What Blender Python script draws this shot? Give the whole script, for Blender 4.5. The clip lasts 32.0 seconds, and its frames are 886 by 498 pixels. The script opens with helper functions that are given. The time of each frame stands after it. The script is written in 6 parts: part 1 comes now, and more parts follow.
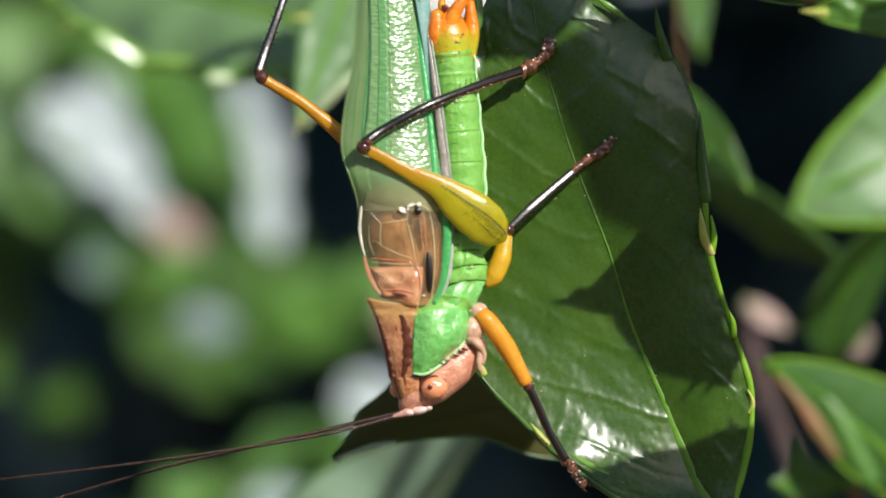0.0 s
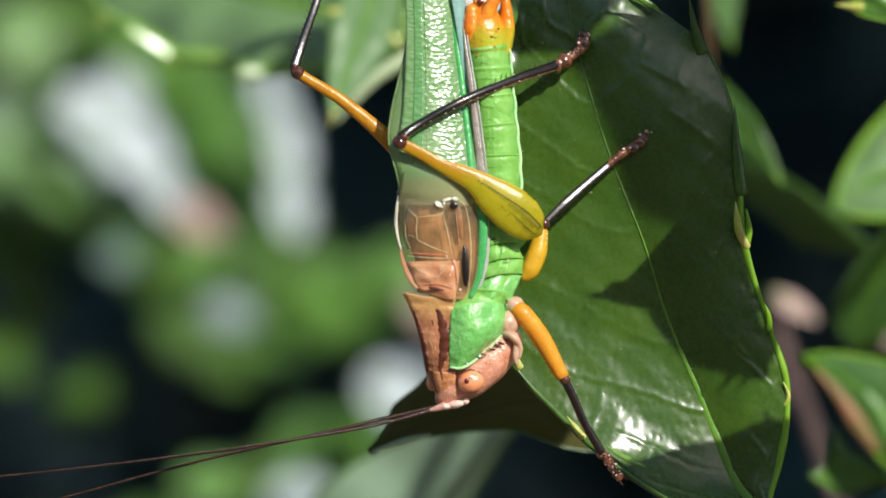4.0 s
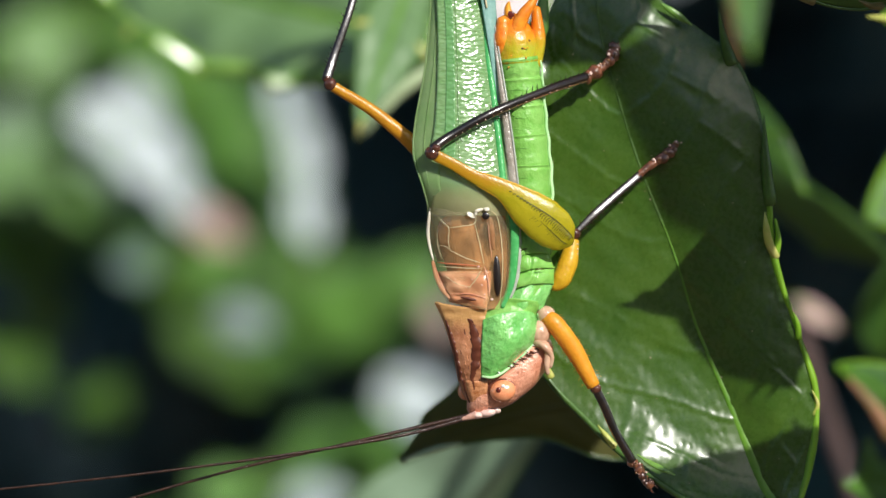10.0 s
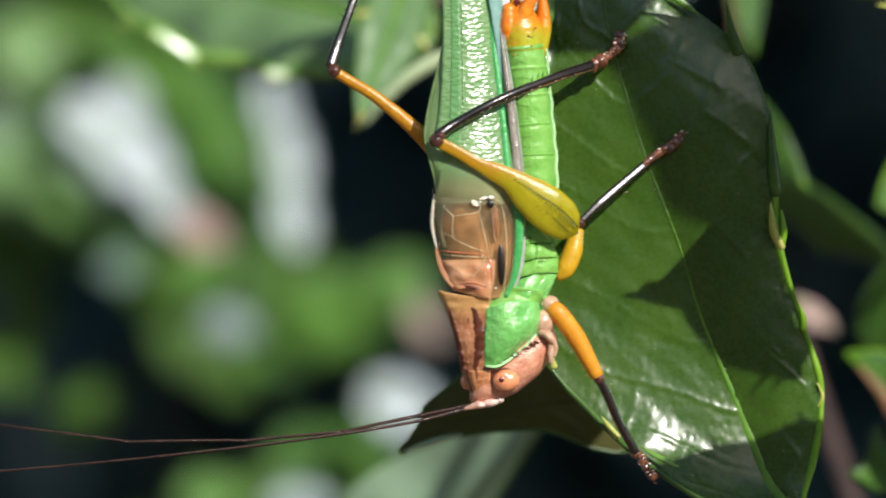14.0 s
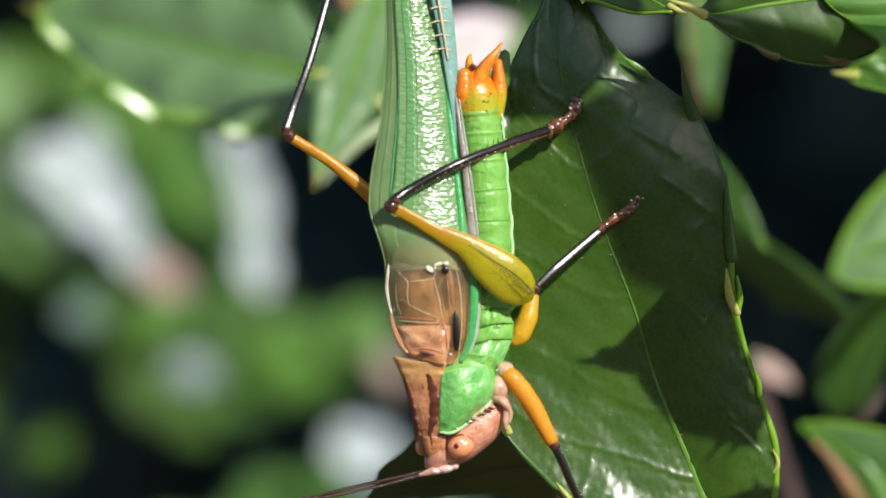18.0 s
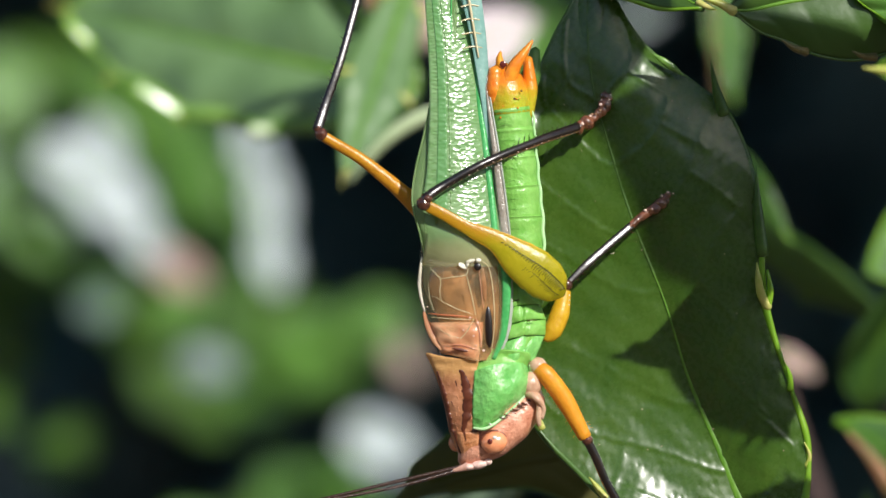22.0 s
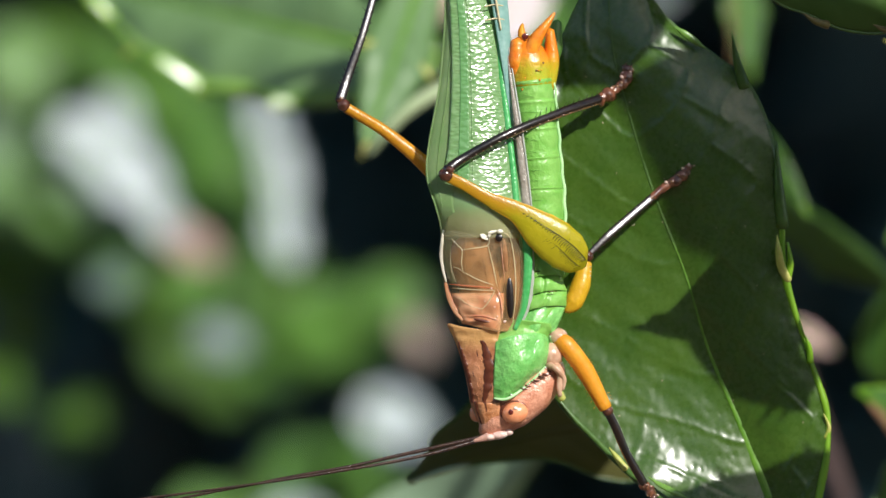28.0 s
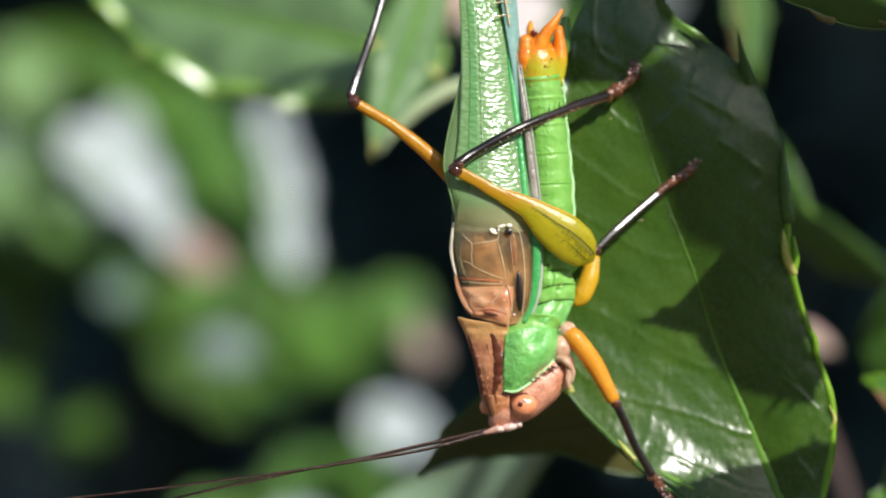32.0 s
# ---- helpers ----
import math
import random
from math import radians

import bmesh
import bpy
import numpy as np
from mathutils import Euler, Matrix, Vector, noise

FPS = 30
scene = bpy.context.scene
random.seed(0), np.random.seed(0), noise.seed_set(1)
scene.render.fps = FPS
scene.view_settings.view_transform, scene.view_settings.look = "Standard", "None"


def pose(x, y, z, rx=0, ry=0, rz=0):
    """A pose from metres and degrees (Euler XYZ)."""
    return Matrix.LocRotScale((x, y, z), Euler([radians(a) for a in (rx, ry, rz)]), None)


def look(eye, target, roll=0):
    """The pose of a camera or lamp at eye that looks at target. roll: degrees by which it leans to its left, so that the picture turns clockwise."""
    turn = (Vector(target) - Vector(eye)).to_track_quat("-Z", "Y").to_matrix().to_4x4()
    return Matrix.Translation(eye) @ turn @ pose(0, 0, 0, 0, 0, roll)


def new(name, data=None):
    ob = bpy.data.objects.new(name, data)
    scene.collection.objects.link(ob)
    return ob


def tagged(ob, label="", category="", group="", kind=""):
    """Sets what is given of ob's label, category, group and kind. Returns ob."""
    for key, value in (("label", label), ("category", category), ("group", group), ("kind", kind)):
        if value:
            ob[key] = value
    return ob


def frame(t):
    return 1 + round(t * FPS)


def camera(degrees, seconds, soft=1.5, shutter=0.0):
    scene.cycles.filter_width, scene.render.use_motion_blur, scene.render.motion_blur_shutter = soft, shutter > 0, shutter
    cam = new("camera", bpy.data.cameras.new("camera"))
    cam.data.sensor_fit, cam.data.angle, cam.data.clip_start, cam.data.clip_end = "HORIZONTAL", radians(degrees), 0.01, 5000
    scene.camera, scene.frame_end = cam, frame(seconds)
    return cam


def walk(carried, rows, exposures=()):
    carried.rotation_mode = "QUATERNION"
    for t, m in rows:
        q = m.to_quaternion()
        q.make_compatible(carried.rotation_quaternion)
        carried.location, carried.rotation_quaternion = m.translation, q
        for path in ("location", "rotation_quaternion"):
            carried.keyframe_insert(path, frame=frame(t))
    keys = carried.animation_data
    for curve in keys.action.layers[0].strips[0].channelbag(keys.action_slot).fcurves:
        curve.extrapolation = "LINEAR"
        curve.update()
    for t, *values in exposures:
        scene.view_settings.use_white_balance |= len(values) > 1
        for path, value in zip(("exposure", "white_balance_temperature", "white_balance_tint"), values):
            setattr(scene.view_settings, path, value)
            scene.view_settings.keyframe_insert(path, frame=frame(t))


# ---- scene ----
cam = camera(5.72, 32.0, soft=1.5, shutter=0.5)
cam.data.dof.use_dof = True
cam.data.dof.focus_distance = 0.3965
cam.data.dof.aperture_fstop = 47.0

# seconds, eye (mm), degrees to the right, degrees up, lean
PATH = [
    (0, 5.339, -395.499, 0.044, -0.3720, -0.1224, 0.145),
    (0.5, 5.615, -395.349, -0.047, -0.3944, -0.1027, 0.133),
    (1, 5.934, -396.076, 0.569, -0.4184, -0.1725, 0.051),
    (1.5, 6.327, -396.224, 0.954, -0.4493, -0.2324, -0.059),
    (2, 6.165, -396.641, 0.814, -0.4537, -0.2343, -0.109),
    (2.5, 5.597, -396.586, 0.336, -0.4368, -0.2089, -0.077),
    (3, 4.912, -396.774, 0.059, -0.4119, -0.2052, -0.040),
    (3.5, 4.151, -396.927, 0.151, -0.3688, -0.2248, -0.042),
    (4, 3.517, -396.480, 0.697, -0.3392, -0.2549, -0.044),
    (4.5, 3.295, -394.990, 1.528, -0.3111, -0.3002, 0.058),
    (6.5, 3.966, -396.365, 2.382, -0.3548, -0.3611, -0.197),
    (7, 3.071, -397.515, 2.069, -0.3208, -0.3660, -0.225),
    (7.5, 1.986, -397.663, 1.246, -0.2786, -0.3184, -0.191),
    (8, 0.876, -397.389, 0.747, -0.2211, -0.2488, -0.049),
    (8.5, -0.478, -397.861, 0.947, -0.1111, -0.2665, 0.033),
    (9, -0.326, -397.927, 1.339, -0.1249, -0.2913, 0.052),
    (9.5, 0.574, -398.545, 1.388, -0.1940, -0.2687, -0.020),
    (10, 1.244, -399.480, 1.071, -0.2135, -0.2414, -0.123),
    (10.5, 1.271, -400.060, 0.711, -0.2075, -0.2293, -0.250),
    (11, 0.056, -400.224, -0.094, -0.0861, -0.1889, -0.267),
    (11.5, -1.286, -400.376, -1.277, -0.0084, -0.1059, -0.134),
    (12, -2.613, -400.180, -2.519, 0.0989, -0.0009, -0.015),
    (12.5, -3.566, -399.343, -3.046, 0.1813, 0.0358, 0.083),
    (13, -3.603, -398.539, -3.054, 0.1883, 0.0710, 0.176),
    (13.5, -2.568, -397.867, -2.465, 0.1449, 0.0633, 0.234),
    (14, -1.021, -396.903, -1.182, 0.0903, 0.0094, 0.292),
    (14.5, 1.236, -397.035, 0.093, -0.0386, -0.0914, 0.163),
    (16.5, 0.428, -397.707, -0.999, 0.1935, 0.1339, 0.043),
    (17, -0.571, -397.120, -0.785, 0.2821, 0.1834, 0.375),
    (17.5, -0.645, -396.081, 0.519, 0.2780, 0.0903, 0.418),
    (18, 0.198, -395.920, 1.393, 0.2019, 0.0610, 0.390),
    (18.5, 1.732, -395.484, 2.267, 0.0973, -0.0185, 0.273),
    (19, 2.714, -395.885, 2.376, 0.0314, 0.0025, 0.103),
    (19.5, 3.190, -396.640, 2.042, 0.0015, 0.0332, 0.048),
    (20, 2.790, -396.960, 1.942, 0.0122, -0.0102, -0.098),
    (20.5, 0.992, -396.974, 1.792, 0.1414, -0.0420, -0.086),
    (21, -1.028, -397.104, 1.676, 0.3083, -0.0421, -0.073),
    (21.5, -2.069, -397.326, 1.699, 0.3595, -0.0448, 0.034),
    (22, -2.202, -397.948, 2.032, 0.3413, -0.0528, -0.039),
    (22.5, -1.960, -398.296, 1.746, 0.2905, -0.0187, 0.019),
    (23, -1.130, -398.346, 1.665, 0.1957, 0.0042, -0.046),
    (23.5, -1.442, -398.659, 1.634, 0.2079, -0.0110, -0.100),
    (24, -2.851, -398.379, 1.415, 0.2770, -0.0212, -0.057),
    (24.5, -4.233, -398.520, 0.868, 0.3588, 0.0181, -0.038),
    (25, -6.300, -399.520, -0.255, 0.5181, 0.1011, 0.031),
    (25.5, -6.626, -400.258, -2.063, 0.5423, 0.2555, 0.225),
    (27.5, -2.433, -399.234, -0.277, 0.2640, 0.0208, 0.143),
    (28, -3.329, -399.501, 1.339, 0.3632, -0.1396, 0.161),
    (28.5, -4.437, -399.881, 1.443, 0.4700, -0.1454, 0.176),
    (29, -4.695, -401.121, 0.074, 0.4681, 0.0009, 0.130),
    (29.5, -5.241, -402.561, -1.581, 0.5214, 0.1421, 0.155),
    (30, -5.678, -403.616, -2.697, 0.5691, 0.2474, 0.191),
    (30.5, -5.096, -403.242, -2.777, 0.4981, 0.2717, 0.164),
    (31, -4.752, -402.971, -1.849, 0.4277, 0.1931, 0.250),
    (31.5, -4.500, -403.046, -0.708, 0.4108, 0.0951, 0.122),
    (32, -4.181, -404.020, -0.655, 0.4166, 0.1092, 0.055),
]


def aim(x, y, z, right, up, lean):
    eye = Vector((x, y, z)) * 0.001
    return look(eye, eye + Vector((math.tan(radians(right)), 1.0, math.tan(radians(up)))), lean)


walk(cam, [(t, aim(*p)) for t, *p in PATH])

# ---- light ----
SUN = Vector((0.44, -0.72, 0.53)).normalized()
world = bpy.data.worlds.new("sky")
scene.world = world
world.use_nodes = True
wn = world.node_tree
sky = wn.nodes.new("ShaderNodeTexSky")
sky.sky_type, sky.sun_disc = "NISHITA", False
sky.sun_elevation, sky.sun_rotation = math.asin(SUN.z), math.atan2(SUN.x, SUN.y)
wn.links.new(sky.outputs[0], wn.nodes["Background"].inputs[0])
wn.nodes["Background"].inputs[1].default_value = 0.118
lamp = bpy.data.lights.new("sun", "SUN")
lamp.energy, lamp.angle, lamp.color = 5.0, radians(0.53), (1.0, 0.965, 0.91)
sun = new("sun", lamp)
sun.matrix_world = look(SUN * 3, (0, 0, 0))
scene.view_settings.exposure = 0.07

# ---- materials ----
def surface(name, colours, grain=2500.0, blotch=500.0, rough=0.4, bump=0.15, coat=0.0, through_light=0.0, cells=0.0, metal=0.0,
            clear=0.0, ior=1.45, tint=None, spread=0.5, sheen_rough=0.2, fade=None, cell_shape=(1.0, 1.0, 0.75), see_through=0.0):
    """A skin, leaf or bark: two colours mixed at two scales, fine relief, gloss, and light that passes through."""
    m = bpy.data.materials.new(name)
    m.use_nodes = True
    nt = m.node_tree
    n, link = nt.nodes, nt.links.new
    b = n["Principled BSDF"]
    at = n.new("ShaderNodeTexCoord")
    fine, broad = n.new("ShaderNodeTexNoise"), n.new("ShaderNodeTexNoise")
    fine.inputs["Scale"].default_value, fine.inputs["Detail"].default_value = grain, 6
    broad.inputs["Scale"].default_value, broad.inputs["Detail"].default_value = blotch, 4
    for t in (fine, broad):
        link(at.outputs["Object"], t.inputs["Vector"])
    mean = n.new("ShaderNodeMath")
    mean.operation = "MULTIPLY_ADD"
    link(broad.outputs["Fac"], mean.inputs[0])
    mean.inputs[1].default_value = 0.65
    half = n.new("ShaderNodeMath")
    half.operation = "MULTIPLY"
    link(fine.outputs["Fac"], half.inputs[0])
    half.inputs[1].default_value = 0.35
    link(half.outputs[0], mean.inputs[2])
    ramp = n.new("ShaderNodeValToRGB")
    ramp.color_ramp.elements[0].position, ramp.color_ramp.elements[1].position = 0.5 - spread * 0.3, 0.5 + spread * 0.3
    ramp.color_ramp.elements[0].color, ramp.color_ramp.elements[1].color = (*colours[0], 1), (*colours[1], 1)
    link(mean.outputs[0], ramp.inputs["Fac"])
    colour = ramp.outputs["Color"]
    if fade:
        # a second colour taking over along the part's own height, in mm
        parts, rise, mix = n.new("ShaderNodeSeparateXYZ"), n.new("ShaderNodeMapRange"), n.new("ShaderNodeMix")
        mix.data_type = "RGBA"
        link(at.outputs["Object"], parts.inputs[0])
        wob = n.new("ShaderNodeMath")
        wob.operation = "MULTIPLY_ADD"
        link(broad.outputs["Fac"], wob.inputs[0])
        wob.inputs[1].default_value = abs(fade[1] - fade[0]) * 0.001
        link(parts.outputs[2], wob.inputs[2])
        shift = abs(fade[1] - fade[0]) * 0.0005
        rise.inputs["From Min"].default_value, rise.inputs["From Max"].default_value = fade[0] * 0.001 + shift, fade[1] * 0.001 + shift
        rise.interpolation_type = "SMOOTHSTEP"
        link(wob.outputs[0], rise.inputs["Value"])
        link(rise.outputs[0], mix.inputs[0])
        link(colour, mix.inputs[6])
        mix.inputs[7].default_value = (*fade[2], 1)
        colour = mix.outputs[2]
    link(colour, b.inputs["Base Color"])
    r = n.new("ShaderNodeMapRange")
    r.inputs["To Min"].default_value, r.inputs["To Max"].default_value = rough * 0.75, min(1.0, rough * 1.3)
    link(fine.outputs["Fac"], r.inputs["Value"])
    link(r.outputs[0], b.inputs["Roughness"])
    b.inputs["IOR"].default_value, b.inputs["Metallic"].default_value = ior, metal
    b.inputs["Coat Weight"].default_value, b.inputs["Coat Roughness"].default_value = coat, sheen_rough
    b.inputs["Transmission Weight"].default_value = clear
    height = fine.outputs["Fac"]
    if cells:
        v = n.new("ShaderNodeTexVoronoi")
        v.feature = "SMOOTH_F1"
        v.inputs["Scale"].default_value = cells
        stretch = n.new("ShaderNodeMapping")
        stretch.inputs["Scale"].default_value = cell_shape
        link(at.outputs["Object"], stretch.inputs["Vector"])
        link(stretch.outputs[0], v.inputs["Vector"])
        height = v.outputs["Distance"]
    bp = n.new("ShaderNodeBump")
    bp.inputs["Strength"].default_value, bp.inputs["Distance"].default_value = bump, 0.0001
    link(height, bp.inputs["Height"])
    link(bp.outputs[0], b.inputs["Normal"])
    if coat:
        link(bp.outputs[0], b.inputs["Coat Normal"])
    if through_light:
        tr, mix = n.new("ShaderNodeBsdfTranslucent"), n.new("ShaderNodeMixShader")
        if tint:
            tr.inputs["Color"].default_value = (*tint, 1)
        else:
            link(colour, tr.inputs["Color"])
        mix.inputs["Fac"].default_value = through_light
        link(b.outputs[0], mix.inputs[1])
        link(tr.outputs[0], mix.inputs[2])
        link(mix.outputs[0], n["Material Output"].inputs["Surface"])
    if see_through:
        # a thin film: part of the light goes straight on
        clear_part, film = n.new("ShaderNodeBsdfTransparent"), n.new("ShaderNodeMixShader")
        film.inputs["Fac"].default_value = see_through
        last = mix.outputs[0] if through_light else b.outputs[0]
        link(last, film.inputs[1])
        link(clear_part.outputs[0], film.inputs[2])
        link(film.outputs[0], n["Material Output"].inputs["Surface"])
    return m


LEAF = surface("leaf_green", ((0.038, 0.095, 0.014), (0.065, 0.135, 0.022)), 3000, 260, 0.36, 0.12, 0.15, 0.24, tint=(0.3, 0.42, 0.04), spread=0.9)
LEAF_MATT = surface("leaf_matt_green", ((0.032, 0.105, 0.014), (0.058, 0.145, 0.022)), 2500, 260, 0.65, 0.1, 0.0, 0.15, tint=(0.16, 0.38, 0.03))
LEAF_MAIN = surface("leaf_dark_green", ((0.031, 0.084, 0.008), (0.062, 0.124, 0.013)), 4200, 420, 0.27, 0.27, 0.0, 0.10, cells=3000.0, tint=(0.26, 0.34, 0.03), spread=0.8, ior=1.6)
LEAF_PALE = surface("leaf_pale_green", ((0.07, 0.19, 0.03), (0.14, 0.29, 0.06)), 2500, 220, 0.36, 0.12, 0.15, 0.25, tint=(0.3, 0.6, 0.06), spread=0.9)
LEAF_SHINE = surface("leaf_waxy_green", ((0.10, 0.19, 0.07), (0.16, 0.27, 0.11)), 1500, 150, 0.35, 0.05, 0.5, 0.12, tint=(0.25, 0.5, 0.06), spread=0.9, sheen_rough=0.30)
LEAF_OLD = surface("leaf_olive", ((0.075, 0.085, 0.016), (0.13, 0.12, 0.028)), 2500, 300, 0.5, 0.12, 0.0, 0.45, tint=(0.34, 0.33, 0.05))
LEAF_GREY = surface("leaf_grey_green", ((0.17, 0.27, 0.16), (0.25, 0.36, 0.24)), 1500, 150, 0.5, 0.05, 0.3, 0.15, tint=(0.3, 0.5, 0.2), spread=0.9, sheen_rough=0.4)
RIB = surface("leaf_rib", ((0.085, 0.23, 0.015), (0.16, 0.33, 0.03)), 3000, 500, 0.42, 0.1, 0.05, 0.15)
VEIN = surface("leaf_vein", ((0.040, 0.102, 0.012), (0.066, 0.138, 0.019)), 4000, 700, 0.6, 0.1, 0.0)
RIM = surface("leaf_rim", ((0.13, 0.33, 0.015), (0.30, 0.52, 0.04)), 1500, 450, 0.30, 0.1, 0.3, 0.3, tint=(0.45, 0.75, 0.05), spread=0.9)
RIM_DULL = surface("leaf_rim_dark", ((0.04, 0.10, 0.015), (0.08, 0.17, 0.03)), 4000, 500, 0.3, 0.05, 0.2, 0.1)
RIM_GLOSS = surface("leaf_rim_gloss", ((0.12, 0.27, 0.04), (0.2, 0.36, 0.07)), 3000, 500, 0.26, 0.03, 0.55, 0.1, sheen_rough=0.26)
RIM_PALE = surface("leaf_rim_pale", ((0.34, 0.46, 0.24), (0.48, 0.58, 0.34)), 3000, 500, 0.4, 0.05, 0.1, 0.1)
SPINE = surface("leaf_spine", ((0.42, 0.50, 0.07), (0.68, 0.62, 0.22)), 4000, 900, 0.35, 0.05, 0.1, 0.2)
SPINE_OLD = surface("leaf_spine_brown", ((0.10, 0.10, 0.03), (0.22, 0.16, 0.06)), 4000, 900, 0.45, 0.05)
TWIG = surface("twig_bark", ((0.10, 0.055, 0.04), (0.26, 0.17, 0.13)), 1800, 250, 0.75, 0.5)
PETIOLE = surface("petiole", ((0.14, 0.13, 0.03), (0.30, 0.12, 0.06)), 2500, 400, 0.5, 0.2)
SOIL = surface("soil", ((0.08, 0.055, 0.035), (0.18, 0.13, 0.085)), 60, 6, 0.95, 0.8)
# dark blue-green: part of the hedge's deep shade is in this colour
SHADED_FOLIAGE = surface("foliage", ((0.012, 0.045, 0.058), (0.036, 0.092, 0.115)), 200, 25, 0.4, 0.1, 0.1, 0.1, tint=(0.06, 0.2, 0.16), spread=1.0)
BARE = surface("dry_leaf", ((0.40, 0.24, 0.22), (0.56, 0.38, 0.36)), 900, 120, 0.6, 0.2)

DRY = surface("dry_leaf_dark", ((0.26, 0.17, 0.15), (0.38, 0.27, 0.24)), 900, 120, 0.6, 0.2)
PETAL = surface("pale_leaf_back", ((0.54, 0.46, 0.48), (0.66, 0.58, 0.60)), 900, 120, 0.6, 0.2)

GREEN = surface("body_green", ((0.15, 0.44, 0.055), (0.30, 0.59, 0.14)), 4500, 1300, 0.36, 0.5, 0.25, 0.1, tint=(0.4, 0.75, 0.15), spread=0.8)
GREEN_LOBE = surface("lobe_green", ((0.08, 0.38, 0.06), (0.30, 0.68, 0.20)), 4200, 900, 0.24, 0.8, 0.6, 0.05, spread=0.8, sheen_rough=0.14)
PALE = surface("joint_pale_green", ((0.32, 0.62, 0.26), (0.52, 0.74, 0.40)), 4000, 900, 0.45, 0.2)
BROWN = surface("disc_brown", ((0.48, 0.16, 0.05), (0.88, 0.43, 0.21)), 7000, 2600, 0.28, 0.6, 0.45, 0.12, tint=(0.8, 0.4, 0.12), spread=0.55)
DARK = surface("stripe_brown", ((0.07, 0.018, 0.010), (0.16, 0.045, 0.02)), 4000, 900, 0.35, 0.2, 0.2)
PINK = surface("face_pink", ((0.48, 0.17, 0.09), (0.82, 0.41, 0.27)), 7500, 2200, 0.30, 0.5, 0.4, spread=0.6)
EYE = surface("eye_orange", ((0.74, 0.24, 0.10), (0.86, 0.36, 0.18)), 9000, 2500, 0.2, 0.12, 0.7)
PUPIL = surface("eye_dark", ((0.08, 0.01, 0.008), (0.16, 0.03, 0.02)), 4000, 900, 0.15, 0.0, 0.6)
ORANGE = surface("orange", ((0.74, 0.26, 0.012), (0.90, 0.42, 0.035)), 6000, 1800, 0.42, 0.3, 0.15, 0.2, tint=(0.9, 0.45, 0.03), spread=0.8)
AMBER = surface("amber", ((0.42, 0.17, 0.010), (0.70, 0.33, 0.02)), 6000, 1800, 0.34, 0.3, 0.3, 0.2, tint=(0.8, 0.4, 0.03), spread=0.8)
HONEY = surface("thigh_honey", ((0.62, 0.34, 0.012), (0.80, 0.50, 0.03)), 6000, 1500, 0.34, 0.3, 0.3, 0.25, tint=(0.9, 0.6, 0.04), spread=0.9)
YELLOW = surface("femur_yellow", ((0.36, 0.33, 0.008), (0.56, 0.46, 0.02)), 6000, 1400, 0.32, 0.25, 0.35, 0.3, tint=(0.78, 0.70, 0.03), spread=0.9, fade=(1.5, 2.7, (0.52, 0.25, 0.012)))
OLIVE = surface("stripe_olive", ((0.05, 0.055, 0.004), (0.10, 0.11, 0.01)), 4500, 800, 0.35, 0.1)
MARK = surface("mark_green", ((0.13, 0.38, 0.05), (0.19, 0.46, 0.09)), 4500, 800, 0.45, 0.1)
FOLDED = surface("folded_wing_grey", ((0.26, 0.22, 0.17), (0.44, 0.40, 0.34)), 5000, 1500, 0.26, 0.6, 0.5, 0.2)
TWIG_DARK = surface("twig_bark_dark", ((0.05, 0.032, 0.028), (0.10, 0.062, 0.055)), 1800, 250, 0.8, 0.4)
TAIL = surface("tail_orange_yellow", ((0.66, 0.36, 0.015), (0.42, 0.52, 0.03)), 3000, 700, 0.24, 0.7, 0.6, 0.15, spread=0.5, fade=(8.4, 9.3, (0.84, 0.24, 0.012)))
BLACK = surface("leg_black", ((0.004, 0.0028, 0.0022), (0.018, 0.008, 0.005)), 5000, 1100, 0.3, 0.1, 1.0, sheen_rough=0.23)
SHIN_TAN = surface("shin_tan", ((0.13, 0.06, 0.025), (0.30, 0.16, 0.07)), 5000, 1500, 0.3, 0.2, 0.5)
FOOT = surface("foot_brown", ((0.012, 0.005, 0.003), (0.24, 0.085, 0.04)), 4500, 2200, 0.14, 0.5, 1.0, spread=0.5, sheen_rough=0.1)
KNEE = surface("knee_brown", ((0.014, 0.006, 0.004), (0.13, 0.045, 0.025)), 4500, 2600, 0.14, 0.3, 1.0, spread=0.5, sheen_rough=0.08, ior=1.35)
TAN = surface("palp_tan", ((0.62, 0.46, 0.32), (0.78, 0.64, 0.48)), 4000, 900, 0.4, 0.1)
ANT = surface("antenna_brown", ((0.016, 0.007, 0.005), (0.06, 0.028, 0.016)), 6000, 2500, 0.35, 0.5, 0.4)
ANT_BASE = surface("antenna_pink", ((0.34, 0.16, 0.11), (0.6, 0.36, 0.28)), 6000, 1500, 0.4, 0.2)
WING = surface("wing_green", ((0.15, 0.33, 0.10), (0.27, 0.43, 0.19)), 5000, 900, 0.24, 0.52, 1.0, 0.25, cells=6000.0, tint=(0.45, 0.75, 0.3), sheen_rough=0.165, cell_shape=(0.6, 1.0, 1.35))
WING_BAND = surface("wing_deep_green", ((0.10, 0.30, 0.08), (0.19, 0.39, 0.15)), 2500, 500, 0.26, 0.4, 0.5, 0.25, cells=5200.0, tint=(0.3, 0.7, 0.2), spread=0.9, cell_shape=(0.6, 1.0, 1.3))
WING_DORSAL = surface("wing_dorsal_green", ((0.20, 0.36, 0.13), (0.34, 0.46, 0.22)), 5000, 900, 0.22, 0.2, 0.6, 0.45, tint=(0.55, 0.75, 0.35), fade=(5.4, 3.4, (0.42, 0.46, 0.30)), see_through=0.22)
